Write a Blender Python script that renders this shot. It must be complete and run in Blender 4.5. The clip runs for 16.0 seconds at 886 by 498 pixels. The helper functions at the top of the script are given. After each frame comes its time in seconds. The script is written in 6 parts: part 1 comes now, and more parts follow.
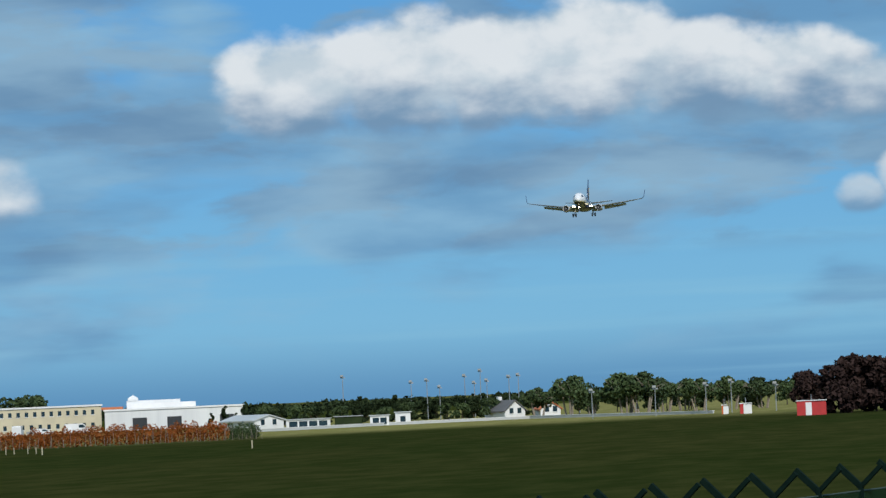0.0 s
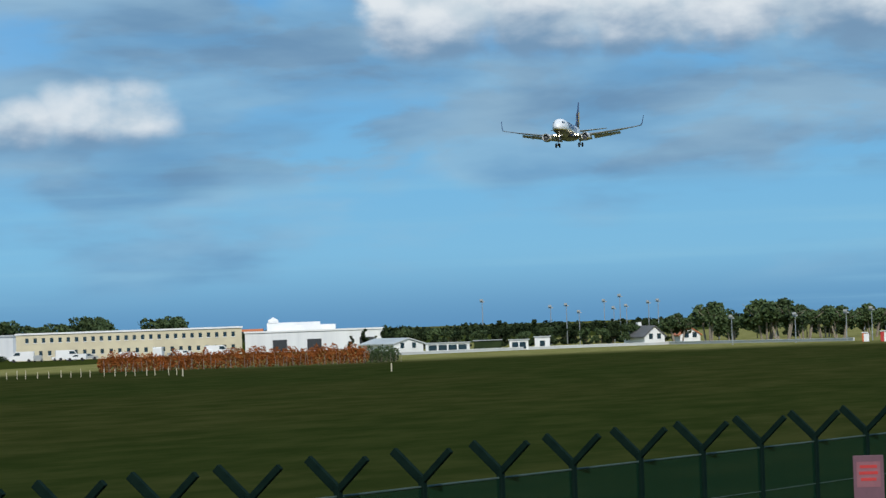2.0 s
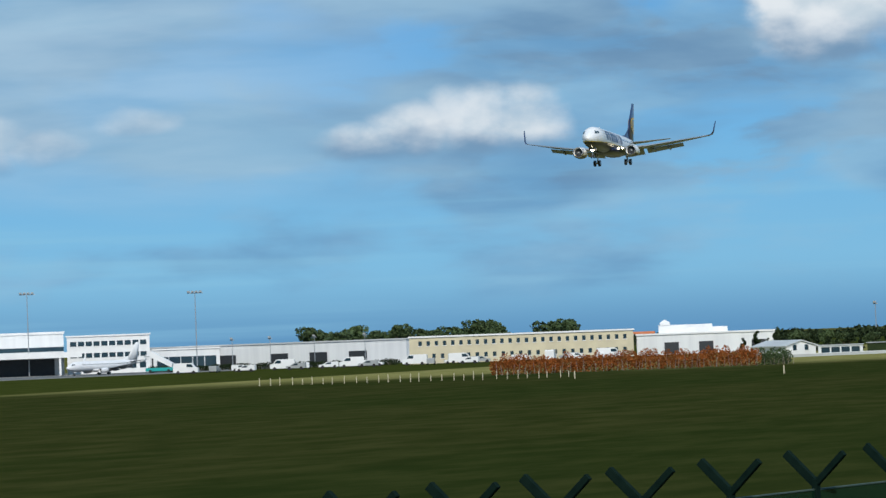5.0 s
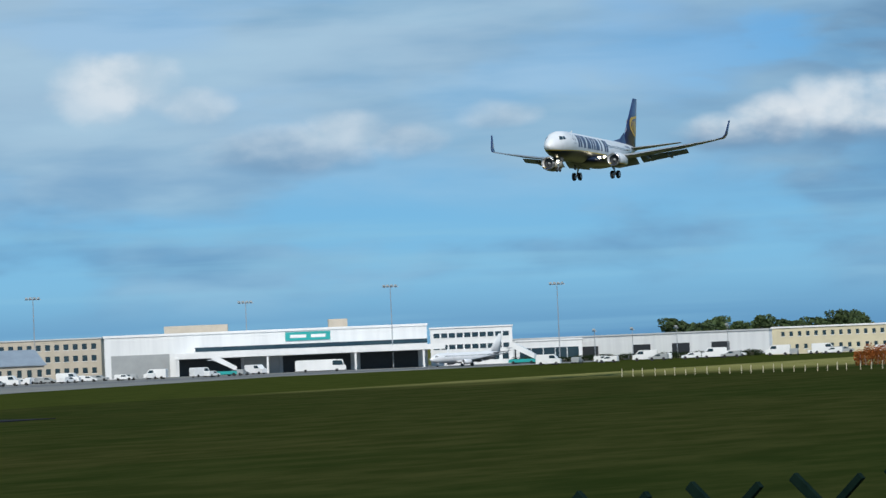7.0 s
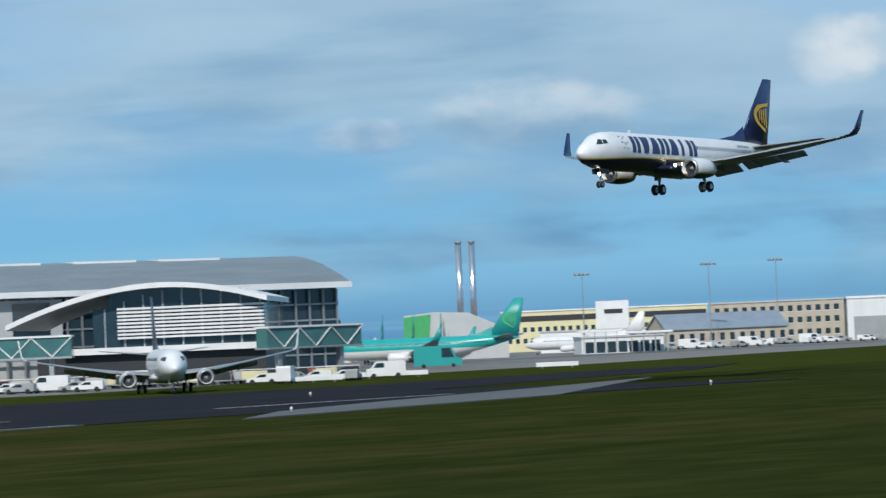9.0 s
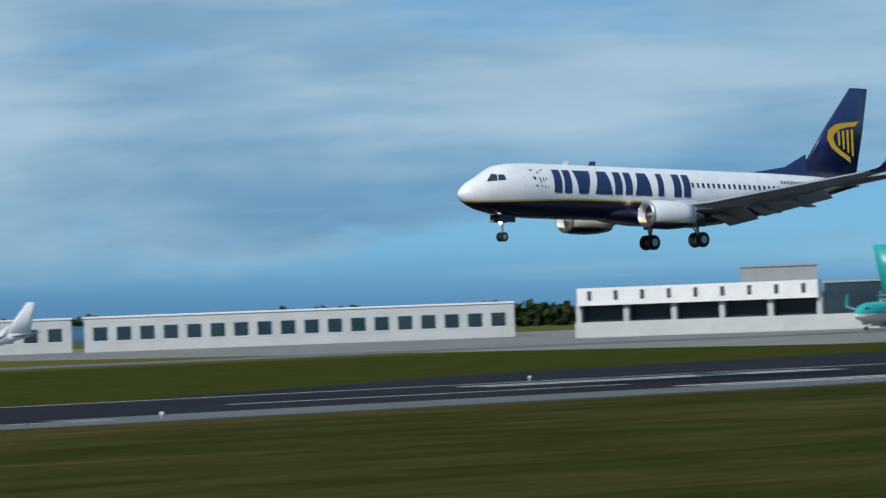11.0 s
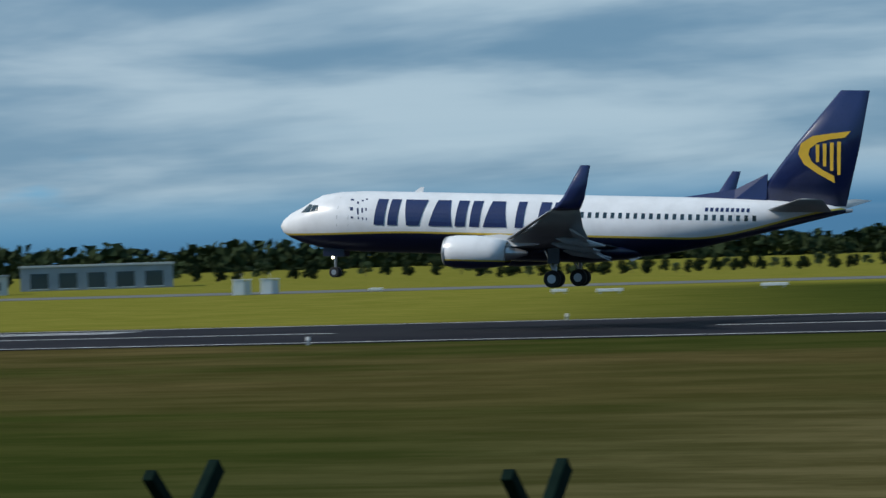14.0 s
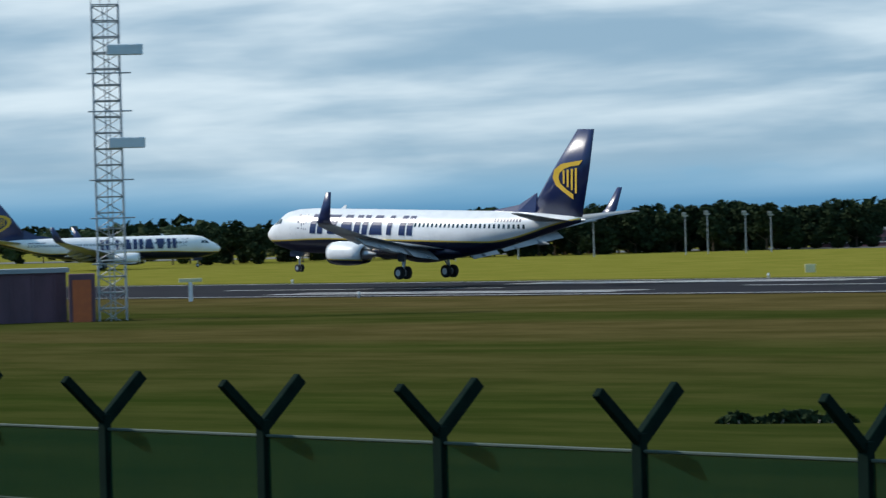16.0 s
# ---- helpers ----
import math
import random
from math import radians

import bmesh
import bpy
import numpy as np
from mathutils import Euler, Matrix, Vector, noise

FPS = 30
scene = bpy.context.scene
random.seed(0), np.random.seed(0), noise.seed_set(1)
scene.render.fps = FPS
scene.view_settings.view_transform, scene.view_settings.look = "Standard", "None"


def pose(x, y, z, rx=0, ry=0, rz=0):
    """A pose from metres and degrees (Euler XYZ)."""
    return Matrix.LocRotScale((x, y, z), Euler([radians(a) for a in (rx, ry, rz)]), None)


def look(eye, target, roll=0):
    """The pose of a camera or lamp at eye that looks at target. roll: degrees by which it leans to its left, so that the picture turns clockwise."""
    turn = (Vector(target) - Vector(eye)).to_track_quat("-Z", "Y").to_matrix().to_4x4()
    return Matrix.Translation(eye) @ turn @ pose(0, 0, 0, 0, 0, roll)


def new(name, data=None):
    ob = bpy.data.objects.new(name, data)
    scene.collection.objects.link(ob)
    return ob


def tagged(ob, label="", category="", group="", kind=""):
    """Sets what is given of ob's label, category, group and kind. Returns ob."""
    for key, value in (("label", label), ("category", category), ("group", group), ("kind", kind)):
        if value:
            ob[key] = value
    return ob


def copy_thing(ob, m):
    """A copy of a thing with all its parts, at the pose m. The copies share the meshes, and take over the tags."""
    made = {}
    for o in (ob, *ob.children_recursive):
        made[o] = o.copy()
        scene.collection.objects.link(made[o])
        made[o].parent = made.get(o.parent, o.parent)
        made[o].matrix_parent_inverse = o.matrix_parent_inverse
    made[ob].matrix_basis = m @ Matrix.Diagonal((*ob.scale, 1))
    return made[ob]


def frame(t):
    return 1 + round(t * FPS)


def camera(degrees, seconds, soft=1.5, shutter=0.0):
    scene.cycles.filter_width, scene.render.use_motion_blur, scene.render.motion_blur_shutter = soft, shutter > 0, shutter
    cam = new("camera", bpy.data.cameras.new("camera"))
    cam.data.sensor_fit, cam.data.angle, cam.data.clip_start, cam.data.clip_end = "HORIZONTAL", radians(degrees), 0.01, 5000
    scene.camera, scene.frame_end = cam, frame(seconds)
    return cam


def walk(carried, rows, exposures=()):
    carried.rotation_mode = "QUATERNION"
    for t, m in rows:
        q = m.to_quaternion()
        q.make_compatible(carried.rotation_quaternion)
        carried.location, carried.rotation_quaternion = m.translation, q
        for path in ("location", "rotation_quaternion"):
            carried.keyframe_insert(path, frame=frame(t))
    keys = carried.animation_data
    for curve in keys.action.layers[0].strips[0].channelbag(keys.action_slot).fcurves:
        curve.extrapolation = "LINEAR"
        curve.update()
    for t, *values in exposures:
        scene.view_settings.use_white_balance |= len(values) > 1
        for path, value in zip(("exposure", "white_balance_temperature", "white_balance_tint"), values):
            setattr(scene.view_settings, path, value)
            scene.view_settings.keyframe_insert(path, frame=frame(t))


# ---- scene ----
EYE = (0.0, 0.0, 5.9)
# seconds, heading (degrees from +x, counter-clockwise), elevation, roll
CAMERA_ROWS = [
    (0.0, 13.15, 2.26, -2.50),
    (0.5, 13.44, 2.26, -2.47),
    (1.0, 14.27, 2.03, -2.32),
    (1.5, 14.67, 1.20, -2.06),
    (2.0, 15.42, 1.15, -1.99),
    (2.5, 16.67, 1.50, -1.97),
    (3.0, 16.93, 1.65, -2.03),
    (3.5, 18.38, 1.73, -2.21),
    (4.0, 19.34, 1.65, -2.19),
    (4.5, 20.42, 1.54, -2.16),
    (5.0, 21.61, 1.41, -2.13),
    (5.5, 22.94, 1.28, -2.10),
    (6.0, 24.34, 1.22, -2.08),
    (6.5, 25.82, 1.47, -2.26),
    (7.0, 27.34, 1.49, -2.35),
    (7.5, 29.44, 1.29, -2.36),
    (8.0, 32.03, 1.17, -2.43),
    (8.5, 35.02, 1.25, -2.31),
    (9.0, 39.08, 1.35, -2.43),
    (9.5, 42.18, 1.45, -2.25),
    (10.0, 46.69, 1.03, -2.60),
    (10.5, 51.92, 1.14, -2.36),
    (11.0, 58.09, 1.01, -2.13),
    (11.5, 65.34, 0.83, -1.89),
    (12.0, 73.58, 0.62, -1.65),
    (12.5, 83.34, 0.65, -2.55),
    (13.0, 91.63, 0.96, -2.12),
    (13.5, 100.43, 0.74, -1.61),
    (14.0, 109.42, -0.00, -1.75),
    (14.5, 116.96, -0.51, -1.50),
    (15.0, 123.47, -0.75, -2.05),
    (15.5, 129.18, -0.61, -2.38),
    (16.0, 133.79, -0.37, -1.58),
]
cam = camera(13.97, 16.0, soft=1.4, shutter=0.12)


def way(az, el):
    a, e = radians(az), radians(el)
    return Vector((math.cos(a) * math.cos(e), math.sin(a) * math.cos(e), math.sin(e)))


walk(cam, [(t, look(EYE, Vector(EYE) + 100 * way(az, el), roll)) for t, az, el, roll in CAMERA_ROWS],
     exposures=[(0, -0.08), (3, 0.0), (9.5, 0.0), (12, -0.05), (13, 0.1), (13.5, 0.05), (14, -0.08), (14.5, -0.17), (15, -0.08), (15.5, 0.05), (16, 0.22)])


# ---- world and sun ----
SUN_AZ, SUN_EL = -152.0, 38.0


class Net:
    """Small helper to wire shader nodes."""

    def __init__(self, tree):
        self.tree = tree
        tree.nodes.clear()

    def node(self, kind, **values):
        n = self.tree.nodes.new(kind)
        for key, value in values.items():
            if key in n.inputs:
                n.inputs[key].default_value = value
        return n

    def join(self, a, b):
        self.tree.links.new(a, b)

    def math(self, op, a, b=0.0, clamp=False):
        n = self.tree.nodes.new("ShaderNodeMath")
        n.operation, n.use_clamp = op, clamp
        for i, v in enumerate((a, b)):
            if isinstance(v, (int, float)):
                n.inputs[i].default_value = v
            else:
                self.join(v, n.inputs[i])
        return n.outputs[0]

    def smooth(self, v, lo, hi):
        n = self.tree.nodes.new("ShaderNodeMapRange")
        n.interpolation_type = "SMOOTHSTEP"
        n.inputs["From Min"].default_value, n.inputs["From Max"].default_value = lo, hi
        self.join(v, n.inputs["Value"])
        return n.outputs["Result"]

    def combine(self, x, y, z=0.0):
        n = self.tree.nodes.new("ShaderNodeCombineXYZ")
        for i, v in enumerate((x, y, z)):
            if isinstance(v, (int, float)):
                n.inputs[i].default_value = v
            else:
                self.join(v, n.inputs[i])
        return n.outputs[0]

    def noise(self, vec, scale, detail=6.0, rough=0.55, distort=0.0):
        n = self.tree.nodes.new("ShaderNodeTexNoise")
        n.inputs["Scale"].default_value, n.inputs["Detail"].default_value = scale, detail
        n.inputs["Roughness"].default_value, n.inputs["Distortion"].default_value = rough, distort
        self.join(vec, n.inputs["Vector"])
        return n.outputs["Fac"]

    def mix(self, fac, a, b, mode="MIX"):
        n = self.tree.nodes.new("ShaderNodeMix")
        n.data_type, n.blend_type = "RGBA", mode
        for key, v in ((0, fac), (6, a), (7, b)):
            if isinstance(v, (int, float)):
                n.inputs[key].default_value = v
            elif isinstance(v, tuple):
                n.inputs[key].default_value = (*v, 1.0)
            else:
                self.join(v, n.inputs[key])
        return n.outputs[2]


def build_world():
    world = bpy.data.worlds.new("sky")
    scene.world = world
    world.use_nodes = True
    net = Net(world.node_tree)
    coord = net.node("ShaderNodeTexCoord").outputs["Generated"]
    sep = net.node("ShaderNodeSeparateXYZ")
    net.join(coord, sep.inputs[0])
    az = net.math("MULTIPLY", net.math("ARCTAN2", sep.outputs[1], sep.outputs[0]), 57.2958)
    el = net.math("MULTIPLY", net.math("ARCSINE", sep.outputs[2]), 57.2958)
    sky = net.node("ShaderNodeTexSky")
    sky.sky_type, sky.sun_disc = "NISHITA", False
    sky.sun_elevation, sky.sun_rotation = radians(SUN_EL), radians(90 - SUN_AZ)
    sky.air_density, sky.dust_density, sky.ozone_density = 1.0, 0.1, 4.0
    colour = net.mix(1.0, sky.outputs[0], (0.062, 0.085, 0.125), "MULTIPLY")
    colour = net.mix(0.75, colour, net.mix(net.smooth(el, 0.0, 6.0), (0.10, 0.40, 0.67), (0.07, 0.31, 0.61)))
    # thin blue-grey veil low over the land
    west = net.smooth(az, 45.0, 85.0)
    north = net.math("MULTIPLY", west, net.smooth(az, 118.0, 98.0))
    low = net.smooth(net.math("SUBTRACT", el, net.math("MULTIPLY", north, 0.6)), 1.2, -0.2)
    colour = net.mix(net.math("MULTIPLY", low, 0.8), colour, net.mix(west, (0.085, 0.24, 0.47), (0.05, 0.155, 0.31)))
    # broken grey layers, drawn out along the horizon
    p1 = net.combine(net.math("MULTIPLY", az, 0.17), net.math("MULTIPLY", el, 0.55))
    n1 = net.noise(p1, 1.0, 5.0, 0.5, 0.15)
    edge = net.math("SUBTRACT", 0.47, net.math("MULTIPLY", west, 0.27))
    up = net.math("MULTIPLY", net.smooth(el, 1.6, 3.4), 0.10)
    grey = net.smooth(net.math("ADD", net.math("SUBTRACT", n1, edge), up), 0.0, 0.14)
    grey = net.math("MULTIPLY", grey, net.smooth(net.math("SUBTRACT", el, net.math("MULTIPLY", north, 0.4)), 0.2, 1.1))
    p2 = net.combine(net.math("MULTIPLY", az, 0.22), net.math("MULTIPLY", el, 0.8), 4.0)
    n2 = net.noise(p2, 1.0, 5.0, 0.5, 0.15)
    p2w = net.combine(net.math("MULTIPLY", az, 0.13), net.math("ADD", net.math("MULTIPLY", el, 0.75), net.math("MULTIPLY", az, 0.012)), 5.5)
    n2w = net.noise(p2w, 1.0, 5.0, 0.5, 0.2)
    evening = net.smooth(az, 108.0, 132.0)
    dim = net.mix(west, (0.145, 0.32, 0.53), net.mix(evening, (0.165, 0.285, 0.40), (0.27, 0.39, 0.49)))
    lit = net.mix(west, (0.28, 0.50, 0.69), net.mix(evening, (0.47, 0.60, 0.68), (0.70, 0.79, 0.83)))
    ease = net.math("ADD", net.math("MULTIPLY", net.smooth(n2, 0.34, 0.68), net.math("SUBTRACT", 1.0, west)), net.math("MULTIPLY", net.smooth(n2w, 0.36, 0.66), west))
    tone = net.mix(ease, dim, lit)
    colour = net.mix(net.math("MULTIPLY", grey, 0.85), colour, tone)
    # ragged grey scud under the eastern heap
    scud_n = net.noise(net.combine(net.math("MULTIPLY", az, 0.34), net.math("MULTIPLY", el, 1.05), 12.0), 1.0, 6.0, 0.55, 0.3)
    scud = net.math("MULTIPLY", net.smooth(scud_n, 0.44, 0.58), net.math("MULTIPLY", net.smooth(el, 1.9, 2.6), net.smooth(az, 26.0, 19.0)))
    colour = net.mix(net.math("MULTIPLY", scud, 0.75), colour, net.mix(net.smooth(n2, 0.35, 0.65), (0.145, 0.27, 0.43), (0.27, 0.43, 0.58)))
    # pale high veil over the terminals
    veil = net.math("MULTIPLY", net.math("MULTIPLY", net.smooth(az, 20.0, 27.0), net.smooth(az, 85.0, 55.0)), net.smooth(net.math("ADD", el, net.math("MULTIPLY", n2, 2.4)), 2.9, 4.6))
    colour = net.mix(net.math("MULTIPLY", veil, 0.6), colour, net.mix(net.smooth(n2w, 0.38, 0.62), (0.25, 0.43, 0.60), (0.46, 0.62, 0.74)))
    # thin bright streaks in the clear band
    p3 = net.combine(net.math("MULTIPLY", az, 0.09), net.math("MULTIPLY", el, 2.4), 9.0)
    streak = net.math("MULTIPLY", net.smooth(net.noise(p3, 1.0, 4.0, 0.5), 0.48, 0.74), net.math("MULTIPLY", net.smooth(el, 3.4, 1.6), net.math("SUBTRACT", 1.0, net.math("MULTIPLY", west, 0.6))))
    colour = net.mix(net.math("MULTIPLY", streak, 0.5), colour, net.mix(west, (0.26, 0.54, 0.74), (0.26, 0.42, 0.56)))
    # heaped clouds, each a row of rounded lobes over a flat base
    puff = net.noise(net.combine(net.math("MULTIPLY", az, 0.9), net.math("MULTIPLY", el, 1.2), 2.0), 1.0, 5.0, 0.5)
    puff2 = net.noise(net.combine(net.math("MULTIPLY", az, 0.6), net.math("MULTIPLY", el, 1.1), 7.0), 1.0, 5.0, 0.5)
    rough = net.math("MULTIPLY", net.math("SUBTRACT", puff, 0.5), 1.5)
    for base, tall, dens, soft, lobes in HEAPS:
        field = -1.0
        for caz, cel, ra, re in lobes:
            u = net.math("DIVIDE", net.math("SUBTRACT", az, caz), ra)
            v = net.math("DIVIDE", net.math("SUBTRACT", el, cel), re)
            ball = net.math("SUBTRACT", 1.0, net.math("ADD", net.math("MULTIPLY", u, u), net.math("MULTIPLY", v, v)))
            field = net.math("MAXIMUM", ball, field)
        over = net.math("DIVIDE", net.math("SUBTRACT", el, base), tall)
        wob = net.math("ADD", over, net.math("MULTIPLY", net.math("SUBTRACT", puff2, 0.5), 0.5))
        body = net.math("MULTIPLY", net.smooth(net.math("ADD", field, rough), 0.0, soft), net.smooth(wob, -0.25, 0.05))
        shade = net.smooth(net.math("ADD", over, net.math("MULTIPLY", net.math("SUBTRACT", puff2, 0.5), 1.4)), 0.02, 0.62)
        face = net.mix(shade, (0.18, 0.31, 0.47), net.mix(net.smooth(puff, 0.35, 0.6), (0.56, 0.66, 0.74), (0.77, 0.82, 0.86)))
        colour = net.mix(net.math("MULTIPLY", body, dens), colour, face)
    out = net.node("ShaderNodeBackground", Strength=1.0)
    net.join(colour, out.inputs["Color"])
    end = net.node("ShaderNodeOutputWorld")
    net.join(out.outputs[0], end.inputs["Surface"])


# base, height, density, softness, lobes (heading, elevation, half width, half height)
HEAPS = [
    (4.1, 1.5, 0.97, 0.6, ((15.3, 4.9, 1.5, 1.0), (13.7, 5.0, 1.7, 1.15), (12.0, 5.0, 1.8, 1.1), (10.6, 5.2, 1.6, 1.15), (9.0, 4.9, 1.7, 0.9), (7.4, 4.8, 1.6, 0.8), (5.9, 4.5, 1.4, 0.6))),
    (2.95, 0.75, 0.86, 1.1, ((22.8, 3.1, 1.0, 0.4), (22.0, 3.3, 0.9, 0.5), (20.95, 3.4, 1.0, 0.72), (20.3, 3.35, 0.9, 0.72))),
    (2.6, 0.6, 0.75, 0.6, ((6.5, 2.85, 0.5, 0.4), (5.8, 3.1, 0.6, 0.5))),
    (2.8, 1.4, 0.45, 0.9, ((32.7, 4.2, 0.9, 0.7), (31.2, 3.9, 0.8, 0.35), (29.6, 3.15, 1.8, 0.5), (28.8, 3.4, 0.9, 0.4), (27.9, 3.2, 0.8, 0.35), (26.4, 3.6, 0.8, 0.3))),
    (2.8, 1.4, 0.45, 0.9, ((37.6, 3.4, 2.0, 0.7), (32.2, 4.3, 1.0, 0.55), (40.2, 3.2, 1.0, 0.35), (48.0, 3.2, 2.0, 0.6), (49.2, 5.0, 2.5, 0.6))),
]
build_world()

sun_data = bpy.data.lights.new("sun", "SUN")
sun_data.energy, sun_data.angle, sun_data.color = 3.5, radians(0.6), (1.0, 0.95, 0.87)
sun = new("sun", sun_data)
sun.matrix_world = look(100 * way(SUN_AZ, SUN_EL), (0, 0, 0))


# ---- materials ----
def mat(name, a, b=None, rough=0.6, metal=0.0, scale=2.0, bump=0.0, stretch=(1, 1, 1), coat=0.0, vary=0.0):
    m = bpy.data.materials.new(name)
    m.use_nodes = True
    net = Net(m.node_tree)
    b = b or tuple(c * 0.8 for c in a)
    tex = net.node("ShaderNodeTexCoord")
    mp = net.node("ShaderNodeMapping")
    mp.inputs["Scale"].default_value = stretch
    net.join(tex.outputs["Object"], mp.inputs["Vector"])
    v = mp.outputs[0]
    coarse, fine = net.noise(v, scale, 5.0, 0.6), net.noise(v, scale * 9.0, 3.0, 0.6)
    f = net.math("ADD", net.math("MULTIPLY", net.smooth(coarse, 0.3, 0.7), 0.7), net.math("MULTIPLY", fine, 0.3))
    col = net.mix(f, a, b)
    if vary:
        info = net.node("ShaderNodeObjectInfo").outputs["Random"]
        col = net.mix(net.math("MULTIPLY", info, vary), col, tuple(c * 0.45 for c in a))
    s = net.node("ShaderNodeBsdfPrincipled", Roughness=rough, Metallic=metal)
    if rough > 0.8:
        s.inputs["Specular IOR Level"].default_value = 0.04
    s.inputs["Coat Weight"].default_value = coat
    net.join(col, s.inputs["Base Color"])
    rr = net.math("ADD", rough - 0.08, net.math("MULTIPLY", fine, 0.16), clamp=True)
    net.join(rr, s.inputs["Roughness"])
    if bump:
        bn = net.node("ShaderNodeBump", Strength=bump, Distance=0.05)
        net.join(fine, bn.inputs["Height"])
        net.join(bn.outputs[0], s.inputs["Normal"])
    end = net.node("ShaderNodeOutputMaterial")
    net.join(s.outputs[0], end.inputs["Surface"])
    return m


def glow(name, colour, strength):
    m = bpy.data.materials.new(name)
    m.use_nodes = True
    net = Net(m.node_tree)
    e = net.node("ShaderNodeEmission", Strength=strength)
    e.inputs["Color"].default_value = (*colour, 1)
    end = net.node("ShaderNodeOutputMaterial")
    net.join(e.outputs[0], end.inputs["Surface"])
    return m


def livery(name, upper, lower, stripe, line, band=0.13, tail=(0.0, 1.0, 0.0, 0.0)):
    """Aircraft paint: upper colour, stripe and belly colour, parted at a height along the hull."""
    m = bpy.data.materials.new(name)
    m.use_nodes = True
    net = Net(m.node_tree)
    tex = net.node("ShaderNodeTexCoord")
    sep = net.node("ShaderNodeSeparateXYZ")
    net.join(tex.outputs["Object"], sep.inputs[0])
    x = sep.outputs[0]
    z = net.math("ADD", net.math("SUBTRACT", sep.outputs[2], net.math("MULTIPLY", net.smooth(x, tail[0], tail[1]), tail[2])), net.math("MULTIPLY", net.smooth(x, -7.0, -17.5), tail[3]))
    dirt = net.noise(tex.outputs["Object"], 0.7, 5.0, 0.6)
    top = net.mix(net.smooth(dirt, 0.35, 0.75), upper, tuple(c * 0.88 for c in upper))
    is_low = net.smooth(z, line + 0.01, line - 0.01)
    is_band = net.smooth(z, line + band + 0.01, line + band - 0.01)
    col = net.mix(is_band, top, stripe)
    col = net.mix(is_low, col, lower)
    s = net.node("ShaderNodeBsdfPrincipled", Roughness=0.32)
    s.inputs["Coat Weight"].default_value = 0.1
    net.join(col, s.inputs["Base Color"])
    end = net.node("ShaderNodeOutputMaterial")
    net.join(s.outputs[0], end.inputs["Surface"])
    return m


def grass_material():
    m = bpy.data.materials.new("grass")
    m.use_nodes = True
    net = Net(m.node_tree)
    tex = net.node("ShaderNodeTexCoord")
    sep = net.node("ShaderNodeSeparateXYZ")
    net.join(tex.outputs["Object"], sep.inputs[0])
    x, y = sep.outputs[0], sep.outputs[1]
    wide = net.noise(net.combine(net.math("MULTIPLY", x, 0.006), net.math("MULTIPLY", y, 0.028)), 1.0, 5.0, 0.55, 0.4)
    tuft = net.noise(net.combine(net.math("MULTIPLY", x, 0.10), net.math("MULTIPLY", y, 0.22)), 1.0, 8.0, 0.65)
    blade = net.noise(net.combine(net.math("MULTIPLY", x, 2.0), net.math("MULTIPLY", y, 2.0)), 1.0, 4.0, 0.6)
    # the eastern green is darker: a cloud's shadow painted into the grass colour
    green = net.mix(net.smooth(tuft, 0.35, 0.68), (0.016, 0.026, 0.006), (0.033, 0.041, 0.011))
    green = net.mix(net.smooth(x, 40.0, -60.0), green, net.mix(net.smooth(tuft, 0.35, 0.68), (0.021, 0.036, 0.006), (0.042, 0.054, 0.011)))
    hay = net.mix(net.smooth(tuft, 0.3, 0.7), (0.062, 0.050, 0.016), (0.115, 0.086, 0.034))
    mown = net.mix(net.smooth(tuft, 0.3, 0.7), (0.15, 0.155, 0.02), (0.24, 0.215, 0.045))
    # long grass ripens towards the runway strip in the west
    ripe = net.math("MULTIPLY", net.smooth(x, 230.0, 40.0), net.smooth(y, 60.0, 190.0))
    ripe = net.math("MULTIPLY", net.math("ADD", ripe, 0.15), net.math("ADD", 0.2, net.math("MULTIPLY", net.smooth(wide, 0.38, 0.58), 0.8)), clamp=True)
    col = net.mix(ripe, green, hay)
    # a stretch of dry hay before the camera
    hayzone = net.math("MULTIPLY", net.math("MULTIPLY", net.smooth(x, -45.0, -12.0), net.smooth(x, 60.0, 25.0)), net.smooth(net.math("ADD", y, net.math("MULTIPLY", wide, 60.0)), 165.0, 150.0))
    col = net.mix(net.math("MULTIPLY", hayzone, 0.8), col, net.mix(net.smooth(tuft, 0.35, 0.65), (0.085, 0.066, 0.026), (0.17, 0.135, 0.065)))
    # paler cut verge towards the aprons in the east, where the painted cloud shadow ends
    reach = net.math("SQRT", net.math("ADD", net.math("MULTIPLY", x, x), net.math("MULTIPLY", y, y)))
    verge = net.math("MULTIPLY", net.smooth(net.math("SUBTRACT", net.math("ADD", reach, net.math("MULTIPLY", wide, 40.0)), net.math("MULTIPLY", net.math("MAXIMUM", net.math("SUBTRACT", x, 420.0), 0.0), 0.6)), 500.0, 540.0), net.smooth(x, 200.0, 260.0))
    col = net.mix(verge, col, net.mix(net.smooth(tuft, 0.3, 0.7), (0.17, 0.17, 0.05), (0.30, 0.27, 0.11)))
    # the mown field beyond the runway
    far = net.smooth(net.math("ADD", y, net.math("MULTIPLY", wide, 10.0)), 253.0, 261.0)
    dull = net.math("ADD", 0.25, net.math("MULTIPLY", net.smooth(x, 40.0, -110.0), 0.75))
    belt = net.math("MULTIPLY", net.smooth(net.math("ADD", x, net.math("MULTIPLY", y, 0.28)), -30.0, 25.0), net.smooth(net.math("ADD", y, net.math("MULTIPLY", wide, 30.0)), 500.0, 440.0))
    field = net.mix(belt, net.mix(dull, (0.085, 0.085, 0.03), mown), net.mix(tuft, green, (0.06, 0.07, 0.014)))
